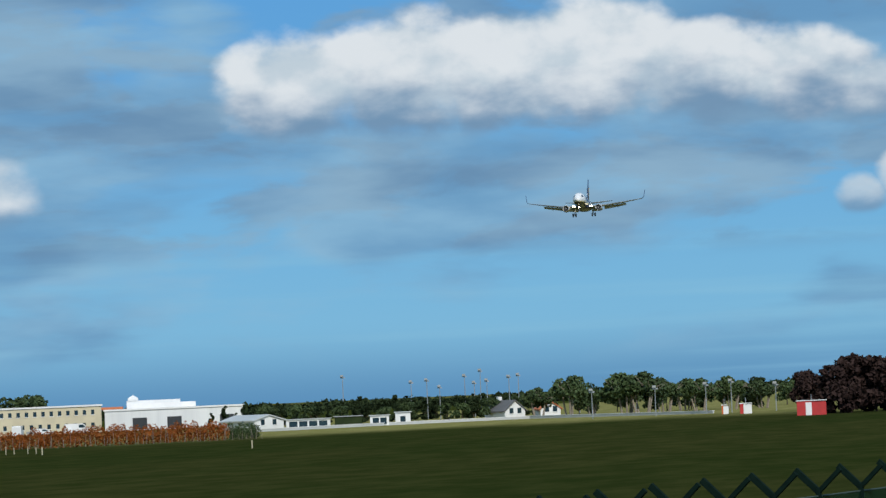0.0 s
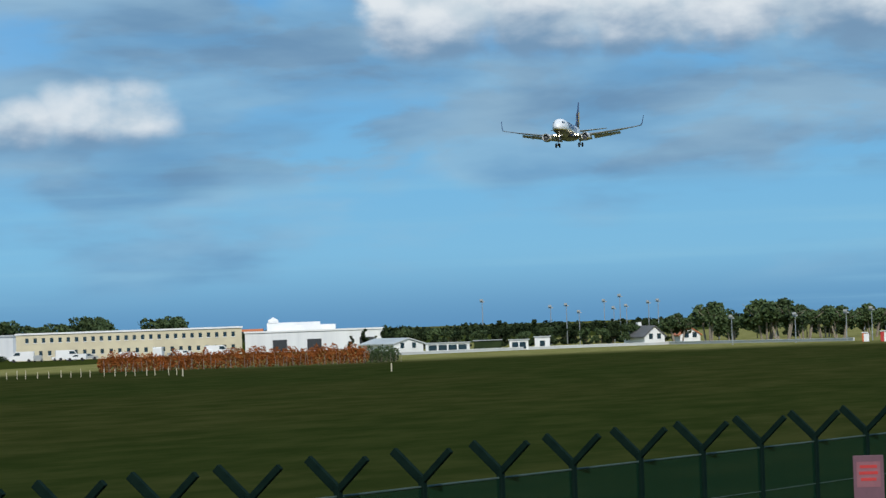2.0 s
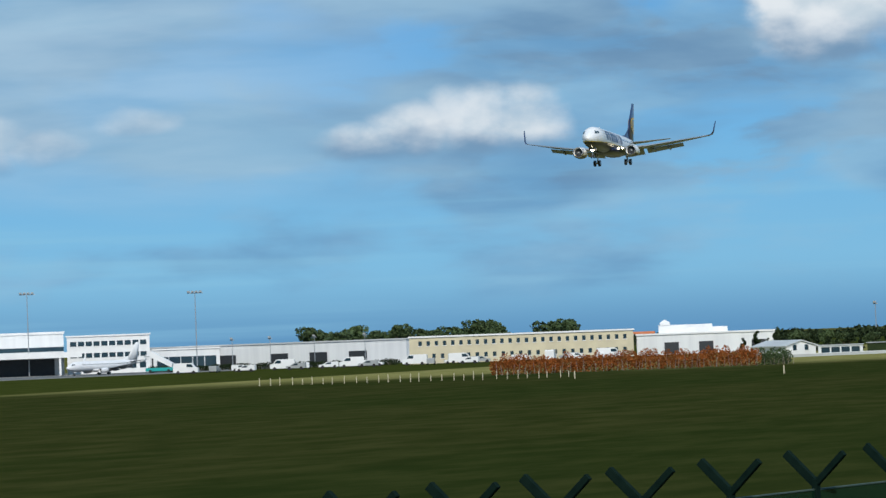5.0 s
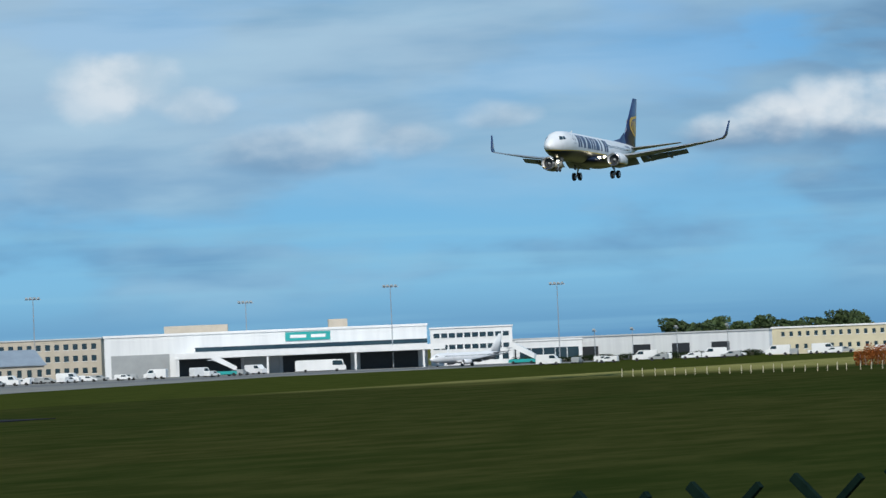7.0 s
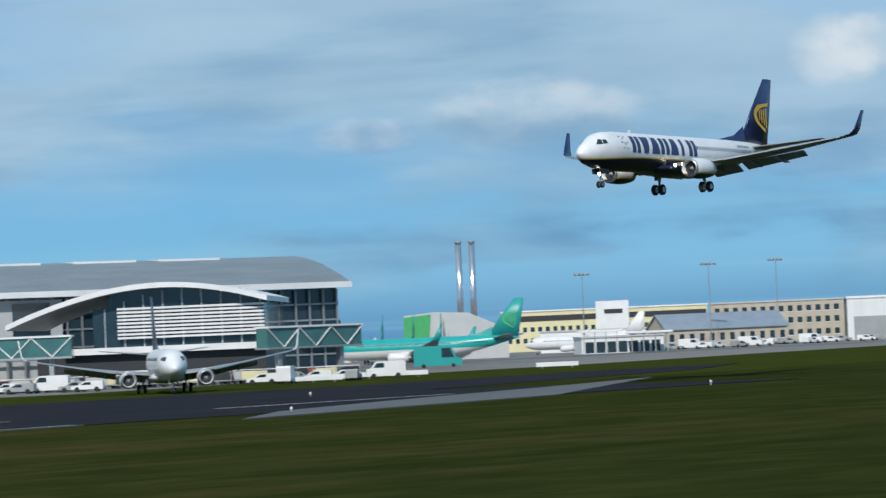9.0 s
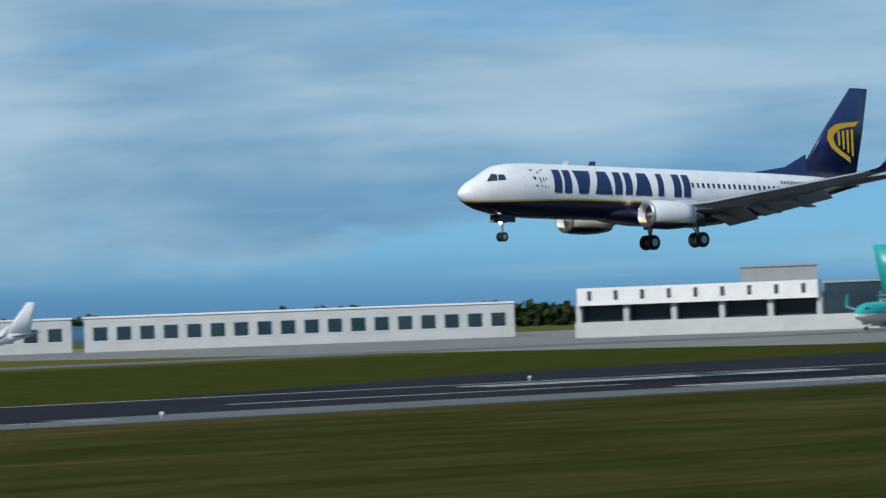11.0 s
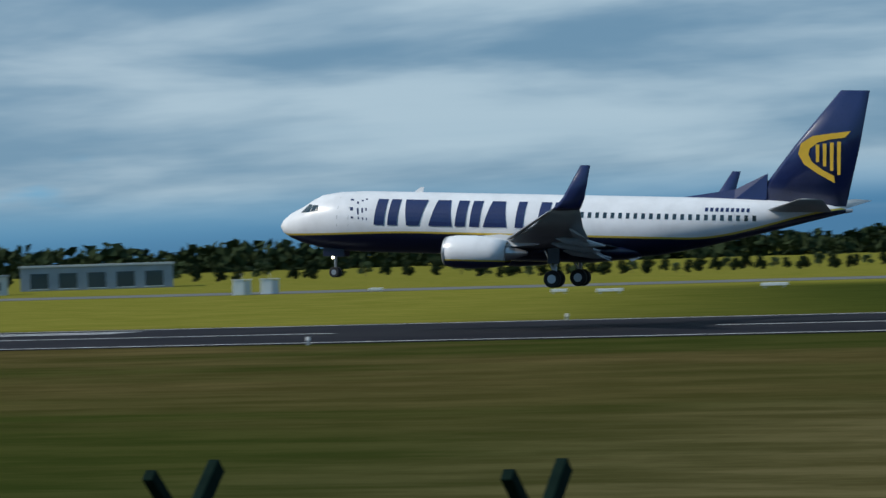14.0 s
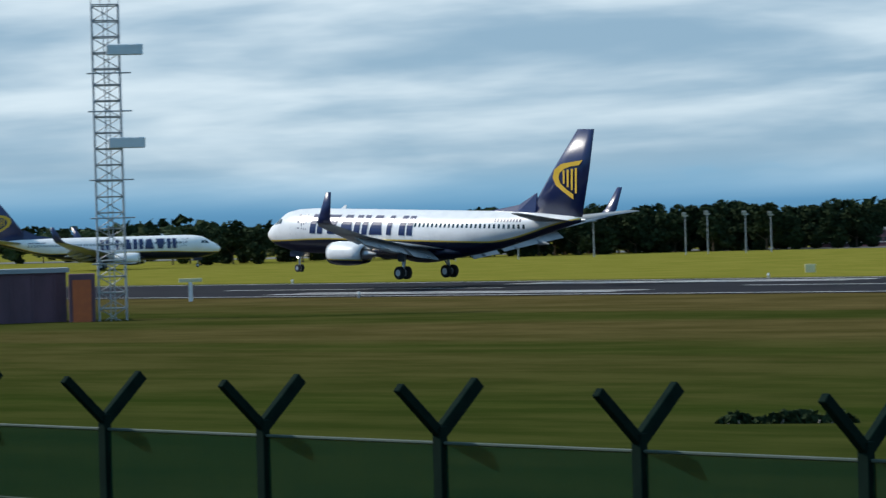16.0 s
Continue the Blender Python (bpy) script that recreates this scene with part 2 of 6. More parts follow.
    col = net.mix(far, col, field)
    col = net.mix(net.math("MULTIPLY", blade, 0.35), col, (0.02, 0.03, 0.008))
    s = net.node("ShaderNodeBsdfPrincipled", Roughness=0.95)
    s.inputs["Specular IOR Level"].default_value = 0.0
    net.join(col, s.inputs["Base Color"])
    bn = net.node("ShaderNodeBump", Strength=0.6, Distance=0.2)
    net.join(tuft, bn.inputs["Height"])
    net.join(bn.outputs[0], s.inputs["Normal"])
    end = net.node("ShaderNodeOutputMaterial")
    net.join(s.outputs[0], end.inputs["Surface"])
    return m


def mesh_material():
    m = bpy.data.materials.new("fence wire mesh")
    m.use_nodes = True
    net = Net(m.node_tree)
    d = net.node("ShaderNodeBsdfDiffuse")
    d.inputs["Color"].default_value = (0.008, 0.032, 0.018, 1)
    t = net.node("ShaderNodeBsdfTransparent")
    tex = net.node("ShaderNodeTexCoord")
    mixer = net.node("ShaderNodeMixShader")
    f = net.math("ADD", 0.42, net.math("MULTIPLY", net.noise(tex.outputs["Object"], 0.8, 4.0), 0.25))
    net.join(f, mixer.inputs[0])
    net.join(t.outputs[0], mixer.inputs[1])
    net.join(d.outputs[0], mixer.inputs[2])
    end = net.node("ShaderNodeOutputMaterial")
    net.join(mixer.outputs[0], end.inputs["Surface"])
    return m


GRASS = grass_material()
MESH = mesh_material()
ASPHALT = mat("asphalt", (0.012, 0.012, 0.017), (0.022, 0.022, 0.027), 0.92, scale=0.08, bump=0.2)
APRON = mat("apron concrete", (0.16, 0.16, 0.155), (0.23, 0.225, 0.21), 0.85, scale=0.05, bump=0.1)
TAXIWAY = mat("worn taxiway asphalt", (0.075, 0.077, 0.08), (0.11, 0.11, 0.11), 0.8, scale=0.06, bump=0.1)
PAINT = mat("white road paint", (0.52, 0.52, 0.51), (0.34, 0.34, 0.34), 0.7, scale=0.4)
POST = mat("green coated steel", (0.003, 0.010, 0.008), (0.006, 0.016, 0.012), 0.85, scale=4, bump=0.1)
WIRE = mat("dull wire", (0.03, 0.06, 0.045), (0.06, 0.08, 0.07), 0.6)
WHITE = mat("white paint", (0.78, 0.79, 0.8), (0.66, 0.67, 0.68), 0.45, scale=0.3)
CLAD = mat("white metal cladding", (0.72, 0.74, 0.75), (0.6, 0.62, 0.64), 0.5, scale=0.15, stretch=(3, 3, 0.2))
CREAM = mat("cream render", (0.62, 0.56, 0.40), (0.5, 0.45, 0.33), 0.85, scale=0.25)
YELLOW = mat("pale yellow wall", (0.72, 0.66, 0.40), (0.62, 0.57, 0.36), 0.8, scale=0.25)
BEIGE = mat("beige stone", (0.5, 0.45, 0.38), (0.4, 0.36, 0.3), 0.85, scale=0.3)
GREY = mat("grey panel", (0.33, 0.35, 0.36), (0.26, 0.28, 0.29), 0.5, scale=0.2)
LIGHTGREY = mat("light grey panel", (0.5, 0.52, 0.53), (0.42, 0.44, 0.45), 0.5, scale=0.2)
DARK = mat("near-black for dark parts and painted bay shade", (0.018, 0.022, 0.027), (0.03, 0.034, 0.04), 0.5)
GLASS = mat("dark glazing", (0.012, 0.03, 0.045), (0.03, 0.055, 0.07), 0.12, scale=0.12, coat=0.5)
ROOFGREY = mat("grey standing seam roof", (0.27, 0.30, 0.32), (0.2, 0.225, 0.24), 0.45, metal=0.3, scale=0.1, stretch=(1, 4, 1))
STEEL = mat("galvanised steel", (0.45, 0.47, 0.5), (0.34, 0.36, 0.38), 0.45, metal=0.6, scale=1.0)
CHROME = mat("polished flue steel", (0.7, 0.72, 0.75), (0.55, 0.57, 0.6), 0.22, metal=0.9, scale=0.2)
BLUE = mat("deep blue paint", (0.010, 0.020, 0.085), (0.013, 0.025, 0.1), 0.3, coat=0.3)
GOLD = mat("yellow paint", (0.68, 0.42, 0.03), (0.6, 0.36, 0.02), 0.4)
TEAL = mat("teal paint", (0.012, 0.33, 0.32), (0.02, 0.28, 0.28), 0.4, scale=0.4)
LEAFGREEN = mat("bright green paint", (0.08, 0.42, 0.14), (0.05, 0.32, 0.12), 0.4)
RED = mat("red paint", (0.5, 0.03, 0.03), (0.36, 0.025, 0.025), 0.55, scale=1.0)
MAROON = mat("weathered maroon cladding", (0.15, 0.07, 0.095), (0.09, 0.045, 0.06), 0.7, scale=0.8, stretch=(1, 1, 0.3))
ORANGE = mat("orange plastic", (0.6, 0.13, 0.03), (0.48, 0.1, 0.03), 0.6)
RUBBER = mat("tyre rubber", (0.012, 0.012, 0.013), (0.02, 0.02, 0.02), 0.8)
ALLOY = mat("bare alloy", (0.5, 0.51, 0.53), (0.38, 0.39, 0.41), 0.35, metal=0.8, scale=0.8)
WINGGREY = mat("grey wing paint", (0.30, 0.32, 0.34), (0.22, 0.235, 0.25), 0.4, scale=0.5)
BARK = mat("bark", (0.12, 0.095, 0.07), (0.07, 0.055, 0.04), 0.9, scale=3, bump=0.5)
PALEBARK = mat("pale bark", (0.33, 0.29, 0.24), (0.2, 0.17, 0.14), 0.9, scale=3, bump=0.4)
LEAF = mat("foliage", (0.030, 0.062, 0.018), (0.065, 0.10, 0.028), 0.8, scale=0.5, vary=0.4)
LEAFDARK = mat("dark foliage", (0.018, 0.030, 0.015), (0.036, 0.052, 0.022), 0.85, scale=0.4, vary=0.3)
LEAFRED = mat("copper foliage", (0.028, 0.018, 0.018), (0.05, 0.032, 0.028), 0.85, scale=0.4)
RUST = mat("dry rust-coloured hedge", (0.34, 0.10, 0.025), (0.19, 0.065, 0.02), 0.9, scale=0.6)
TILEROOF = mat("slate roof", (0.13, 0.13, 0.135), (0.09, 0.09, 0.095), 0.8, scale=0.7)
REDROOF = mat("orange clay roof", (0.5, 0.17, 0.07), (0.38, 0.12, 0.05), 0.8, scale=0.7)
SLATEBLUE = mat("blue-grey metal roof", (0.25, 0.30, 0.36), (0.19, 0.23, 0.28), 0.5, scale=0.3)
# the blue of distant haze is painted into this base colour
HAZE = mat("far land with haze painted in", (0.045, 0.105, 0.18), (0.055, 0.12, 0.20), 0.95, scale=0.01, stretch=(1, 1, 20))
LAMP_ON = glow("lit landing light", (1.0, 0.9, 0.65), 12.0)


# ---- mesh helpers ----
def part(name, bm, material, parent=None, label="", smooth=False):
    me = bpy.data.meshes.new(name)
    bm.normal_update()
    if smooth:
        for f in bm.faces:
            f.smooth = True
    bm.to_mesh(me)
    bm.free()
    me.materials.append(material)
    ob = new(name, me)
    if parent is not None:
        ob.parent = parent
    if label:
        ob["label"] = label
    return ob


def thing(name, label, category, m=None, group="", kind=""):
    ob = new(name)
    if m is not None:
        ob.matrix_world = m
    return tagged(ob, label, category, group, kind)


def add_box(bm, x0, x1, y0, y1, z0, z1, bevel=0.0):
    r = bmesh.ops.create_cube(bm, size=1.0, matrix=Matrix.Translation(((x0 + x1) / 2, (y0 + y1) / 2, (z0 + z1) / 2)) @ Matrix.Diagonal((abs(x1 - x0), abs(y1 - y0), abs(z1 - z0), 1)))
    if bevel:
        es = {e for v in r["verts"] for e in v.link_edges}
        bmesh.ops.bevel(bm, geom=list(es), offset=bevel, segments=1, affect="EDGES")
    return bm


def box(x0, x1, y0, y1, z0, z1, bevel=0.0):
    return add_box(bmesh.new(), x0, x1, y0, y1, z0, z1, bevel)


def add_tube(bm, a, b, r0, r1=None, n=10):
    a, b = Vector(a), Vector(b)
    r1 = r0 if r1 is None else r1
    d = b - a
    m = Matrix.Translation((a + b) / 2) @ d.to_track_quat("Z", "Y").to_matrix().to_4x4()
    bmesh.ops.create_cone(bm, cap_ends=True, segments=n, radius1=r0, radius2=r1, depth=d.length, matrix=m)
    return bm


def tube(a, b, r0, r1=None, n=10):
    return add_tube(bmesh.new(), a, b, r0, r1, n)


def loft(rings, caps=True):
    bm = bmesh.new()
    rows = [[bm.verts.new(p) for p in ring] for ring in rings]
    for ra, rb in zip(rows, rows[1:]):
        n = len(ra)
        for i in range(n):
            bm.faces.new((ra[i], ra[(i + 1) % n], rb[(i + 1) % n], rb[i]))
    if caps:
        bm.faces.new(rows[0][::-1])
        bm.faces.new(rows[-1])
    bmesh.ops.recalc_face_normals(bm, faces=bm.faces)
    return bm


def prism(points, y0, y1):
    """A plate with the outline points (x, z), from y0 to y1."""
    return loft([[(x, y0, z) for x, z in points], [(x, y1, z) for x, z in points]])


def lerp(table, x):
    if x <= table[0][0]:
        return table[0][1]
    for (xa, a), (xb, b) in zip(table, table[1:]):
        if x <= xb:
            return a + (b - a) * (x - xa) / (xb - xa)
    return table[-1][1]


# ---- aircraft ----
TOP = [(0, 2.92), (0.25, 3.3), (0.8, 3.75), (1.6, 4.15), (2.3, 4.6), (3.0, 4.98), (4.2, 5.2), (6.0, 5.3), (29, 5.3), (34, 5.22), (37, 5.0), (38.1, 4.75)]
LOW = [(0, 2.80), (0.25, 2.42), (0.8, 2.1), (1.6, 1.8), (3.0, 1.5), (4.5, 1.35), (6.0, 1.3), (23.5, 1.3), (26, 1.55), (29, 2.15), (33, 3.15), (36, 3.95), (38.1, 4.5)]
SIDE = [(0, 0.06), (0.25, 0.45), (0.8, 0.82), (1.6, 1.2), (3.0, 1.62), (4.5, 1.82), (6.0, 1.88), (25, 1.88), (29, 1.6), (33, 1.05), (36, 0.55), (38.1, 0.16)]
X0 = 17.5


def hull(s, th, grow=0.0):
    zc, rz, ry = (lerp(TOP, s) + lerp(LOW, s)) / 2, (lerp(TOP, s) - lerp(LOW, s)) / 2 + grow, lerp(SIDE, s) + grow
    return Vector((s - X0, ry * math.cos(th), zc + rz * math.sin(th)))


def hull_at(s, z, side, grow=0.015):
    zc, rz = (lerp(TOP, s) + lerp(LOW, s)) / 2, (lerp(TOP, s) - lerp(LOW, s)) / 2
    th = math.asin(max(-1, min(1, (z - zc) / rz)))
    p = hull(s, th, grow)
    return Vector((p.x, side * p.y, p.z))


def add_patch(bm, corners, side, n=3, grow=0.015):
    """A skin patch on the hull with four corners (station, height)."""
    (a, b, c, d), grid = corners, []
    for i in range(n + 1):
        u, row = i / n, []
        for j in range(n + 1):
            v = j / n
            s = (a[0] * (1 - u) + b[0] * u) * (1 - v) + (d[0] * (1 - u) + c[0] * u) * v
            z = (a[1] * (1 - u) + b[1] * u) * (1 - v) + (d[1] * (1 - u) + c[1] * u) * v
            row.append(bm.verts.new(hull_at(s, z, side, grow)))
        grid.append(row)
    for i in range(n):
        for j in range(n):
            q = (grid[i][j], grid[i + 1][j], grid[i + 1][j + 1], grid[i][j + 1])
            bm.faces.new(q if side < 0 else q[::-1])
    return bm


def foil(s, y, z, chord, thick, tilt=0.0):
    """Ring of a wing section with its leading edge at station s."""
    shape = [(0, 0), (0.03, 0.42), (0.12, 0.8), (0.35, 1.0), (0.65, 0.62), (1, 0.04), (1, -0.04), (0.65, -0.35), (0.35, -0.6), (0.1, -0.5), (0.02, -0.25)]
    ca, sa = math.cos(radians(tilt)), math.sin(radians(tilt))
    return [(s - X0 + chord * u * ca + thick * 0.5 * w * sa, y, z - chord * u * sa + thick * 0.5 * w * ca) for u, w in shape]


def disc_between(xa, xb, y, z, r, n=20, inner=0.0):
    return loft([[(xa, y + r * math.cos(a), z + r * math.sin(a)) for a in [2 * math.pi * i / n for i in range(n)]],
                 [(xb, y + (r + inner) * math.cos(a), z + (r + inner) * math.sin(a)) for a in [2 * math.pi * i / n for i in range(n)]]])


def wheel(name, x, y, z, r, w, parent):
    n = 20
    prof = [(-w / 2, r * 0.55), (-w / 2, r * 0.88), (-w * 0.32, r), (w * 0.32, r), (w / 2, r * 0.88), (w / 2, r * 0.55)]
    bm = loft([[(rr * math.cos(2 * math.pi * i / n), yy, rr * math.sin(2 * math.pi * i / n)) for i in range(n)] for yy, rr in prof])
    ob = part(name, bm, RUBBER, parent, smooth=False)
    ob.location = (x, y, z)
    rim = part("rim", tube((0, -w * 0.51, 0), (0, w * 0.51, 0), r * 0.5, n=14), ALLOY, ob)
    return ob


def airliner(name, label, hull_mat, fin_mat, mark_mat, engine_mat, glyph_mat=None, fine=True, lights=False, tip_mat=None, group=""):
    root = thing(name, label, "airliner", group=group)
    tip_mat = tip_mat or fin_mat
    drop = 0.45 if lights else 0.0  # the oleos hang extended in flight
    N = 36
    stations = sorted({s for s, _ in TOP + LOW + SIDE} | set(range(7, 25, 3)))
    rings = [[hull(s, 2 * math.pi * i / N) for i in range(N)] for s in stations]
    part("fuselage", loft(rings), hull_mat, root, smooth=True)
    # wing-to-body fairing
    fair = [[(s - X0, w * math.cos(2 * math.pi * i / 16), 1.75 + h * math.sin(2 * math.pi * i / 16)) for i in range(16)]
            for s, w, h in ((12, 0.4, 0.15), (13.6, 1.9, 0.55), (16, 2.15, 0.8), (21.5, 2.15, 0.8), (24, 1.7, 0.5), (25.5, 0.5, 0.15))]
    part("belly_fairing", loft(fair), hull_mat, root, smooth=True)
    for side in (-1, 1):
        if fine:
            for i in range(52):
                s = 6.6 + 0.507 * i
                if glyph_mat and s < 19.8:
                    continue
                part("window", add_patch(bmesh.new(), ((s - 0.12, 3.86), (s + 0.12, 3.86), (s + 0.12, 4.22), (s - 0.12, 4.22)), side, 1, 0.012), GLASS, root)
            for s in (5.0, 31.6):
                bm = bmesh.new()
                for a, b in (((s - 0.42, 2.95), (s - 0.38, 4.85)), ((s + 0.38, 2.95), (s + 0.42, 4.85))):
                    add_patch(bm, ((a[0], a[1]), (b[0], a[1]), (b[0], b[1]), (a[0], b[1])), side, 3, 0.012)
                part("cabin_door", bm, LIGHTGREY, root)
        else:
            bm = bmesh.new()
            for i in range(50):
                s = 6.6 + 0.52 * i
                add_patch(bm, ((s - 0.12, 3.86), (s + 0.12, 3.86), (s + 0.12, 4.22), (s - 0.12, 4.22)), side, 1, 0.012)
            tagged(part("window_row", bm, GLASS, root), kind="stuff")
        # flight deck windows
        for a in (((1.78, 3.78), (2.5, 3.84), (2.62, 4.3), (2.32, 4.36)), ((2.56, 3.86), (3.15, 3.92), (3.1, 4.3), (2.68, 4.3))):
            part("flight_deck_window", add_patch(bmesh.new(), a, side, 3, 0.02), GLASS, root)
        # wing, winglet and moving surfaces
        y = lambda v: side * v
        part("wing", loft([foil(15.10, y(1.2), 2.0, 8.6, 1.0), foil(17.80, y(5.6), 2.45, 5.2, 0.62), foil(21.00, y(11.3), 3.3, 3.3, 0.38), foil(24.00, y(16.9), 4.45, 1.75, 0.2)]), WINGGREY, root, smooth=True)
        wl = []
        for s, yy, zz, ch, nx, nz in ((24.00, 16.9, 4.45, 1.75, 0.0, 1.0), (24.40, 17.35, 4.64, 1.6, 0.6, 0.8), (24.90, 17.6, 5.16, 1.35, 0.95, 0.3), (26.05, 17.9, 7.1, 0.6, 1.0, 0.1)):
            wl.append([(s - X0 + ch * u, side * (yy - 0.07 * w * nx), zz + 0.07 * w * nz) for u, w in ((0, 0), (0.15, 1), (0.5, 1), (1, 0.1), (1, -0.1), (0.5, -1), (0.15, -1))])
        part("winglet", loft(wl), tip_mat, root, "upswept dark winglet", smooth=True)
        for a, b in (((21.9, 2.1, 1.95, 1.9), (22.1, 5.3, 2.3, 1.75)), ((22.2, 5.9, 2.38, 1.6), (23.7, 12.3, 3.25, 1.15))):
            part("flap", loft([foil(a[0], y(a[1]), a[2], a[3], 0.28, 28), foil(b[0], y(b[1]), b[2], b[3], 0.2, 28)]), WINGGREY, root)
        part("slat", loft([foil(17.75, y(6.2), 2.42, 0.8, 0.25, -20), foil(23.70, y(16.6), 4.3, 0.4, 0.12, -20)]), ALLOY, root)
        for yy, s, zz in ((3.4, 20.6, 1.75), (7.2, 21.0, 2.25), (9.8, 22.1, 2.6)):
            part("flap_fairing", loft([[(s - X0 + dx, y(yy) + r * math.cos(k * math.pi / 4), zz - dx * 0.12 + 1.3 * r * math.sin(k * math.pi / 4)) for k in range(8)] for dx, r in ((0, 0.03), (0.6, 0.17), (2.2, 0.17), (3.2, 0.03))]), WINGGREY, root)
        # engine
        cowl = part("engine_cowl", loft([[(s - X0, y(4.83) + r * math.cos(2 * math.pi * k / 28), 1.52 + (0.93 if math.sin(2 * math.pi * k / 28) < 0 else 1.0) * r * math.sin(2 * math.pi * k / 28)) for k in range(28)]
                                          for s, r in ((14.00, 0.72), (13.20, 0.80), (13.20, 0.88), (13.30, 0.97), (14.00, 1.08), (15.20, 1.1), (16.40, 1.0), (17.40, 0.82), (17.40, 0.74), (16.80, 0.7))], caps=False), engine_mat, root, smooth=True)
        part("inlet_lip", loft([[(s - X0, y(4.83) + r * math.cos(2 * math.pi * k / 28), 1.52 + (0.93 if math.sin(2 * math.pi * k / 28) < 0 else 1.0) * r * math.sin(2 * math.pi * k / 28)) for k in range(28)]
                                for s, r in ((13.50, 0.79), (13.20, 0.815), (13.20, 0.885), (13.30, 0.985), (13.40, 1.02))], caps=False), ALLOY, cowl, "bare metal inlet lip", smooth=True)
        part("fan", disc_between(13.80 - X0, 13.90 - X0, y(4.83), 1.52, 0.72), DARK, cowl)
        part("spinner", tube((13.40 - X0, y(4.83), 1.52), (13.85 - X0, y(4.83), 1.52), 0.03, 0.24, 12), GREY, cowl)
        part("exhaust_cone", tube((16.90 - X0, y(4.83), 1.52), (18.70 - X0, y(4.83), 1.58), 0.6, 0.12, 16), ALLOY, cowl)
        part("pylon", prism([(14.60 - X0, 2.5), (16.80 - X0, 2.72), (20.00 - X0, 2.5), (19.40 - X0, 2.1), (16.80 - X0, 1.9)], y(4.83) - 0.16, y(4.83) + 0.16), WHITE, root)
        # stabiliser
        part("stabiliser", loft([foil(33.0, y(0.4), 4.55, 4.3, 0.4), foil(36.7, y(7.15), 5.3, 1.5, 0.14)]), WINGGREY, root, smooth=True)
        # main gear
        leg = part("main_gear_leg", tube((19.9 - X0, y(2.5), 2.0), (19.9 - X0, y(2.86), 0.4 - drop), 0.14, 0.11), ALLOY, root)
        part("gear_strut", tube((19.1 - X0, y(2.3), 1.7), (19.9 - X0, y(2.84), 0.7 - drop), 0.07), ALLOY, leg)
        part("axle", tube((19.9 - X0, y(2.35), 0.38 - drop), (19.9 - X0, y(3.4), 0.38 - drop), 0.09), ALLOY, leg)
        part("gear_door", box(19.5 - X0, 20.3 - X0, y(3.1) - 0.03, y(3.1) + 0.03, 0.9, 1.9, 0.02), hull_mat, leg)
        for dy in (-0.43, 0.43):
            wheel("main_wheel", 19.9 - X0, y(2.86) + dy, 0.38 - drop, 0.565, 0.4, root)
        wheel("nose_wheel", 3.9 - X0, side * 0.22, 0.18 - drop * 0.6, 0.345, 0.2, root)
        part("nose_gear_door", box(3.2 - X0, 4.7 - X0, side * 0.52 - 0.02, side * 0.52 + 0.02, 0.95, 1.5, 0.02), hull_mat, root)
        if lights:
            for s, yy, zz in ((14.9, 2.3, 2.05), (15.4, 2.9, 2.12)):
                part("landing_light", disc_between(s - X0 - 0.16, s - X0 - 0.15, y(yy), zz, 0.17, 12), LAMP_ON, root, "lit landing light")
    part("nose_gear_leg", tube((3.9 - X0, 0, 1.7), (3.9 - X0, 0, 0.18 - drop * 0.6), 0.11, 0.08), ALLOY, root)
    if lights:
        part("taxi_light", disc_between(3.70 - X0, 3.71 - X0, 0, 0.95, 0.17, 12), LAMP_ON, root, "lit taxi light")
    # fin
    part("fin", loft([[(s - X0 + ch * u, t * w, z) for u, w in ((0, 0), (0.06, 0.5), (0.3, 1), (0.7, 0.6), (1, 0.05), (1, -0.05), (0.7, -0.6), (0.3, -1), (0.06, -0.5))]
                      for s, ch, t, z in ((31.9, 6.2, 0.30, 4.9), (34.8, 4.1, 0.2, 8.8), (37.6, 1.85, 0.12, 12.2))]), fin_mat, root, smooth=True)
    part("fin_fillet", loft([[(27.4 - X0, 0, 5.28), (27.4 - X0, 0.02, 5.2), (27.4 - X0, -0.02, 5.2)], [(30.9 - X0, 0, 5.85), (30.9 - X0, 0.22, 5.2), (30.9 - X0, -0.22, 5.2)], [(33.0 - X0, 0, 6.9), (33.0 - X0, 0.28, 5.2), (33.0 - X0, -0.28, 5.2)]]), fin_mat, root)
    part("tail_cone", tube((38.0 - X0, 0, 4.62), (38.5 - X0, 0, 4.66), 0.16, 0.1), ALLOY, root)
    part("antenna", prism([(9.3 - X0, 5.28), (9.9 - X0, 5.28), (10.0 - X0, 5.62), (9.75 - X0, 5.62)], -0.03, 0.03), WHITE, root)
    part("rear_antenna", prism([(20.3 - X0, 1.3), (20.9 - X0, 1.3), (21.1 - X0, 0.95), (20.9 - X0, 0.95)], -0.03, 0.03), WHITE, root)
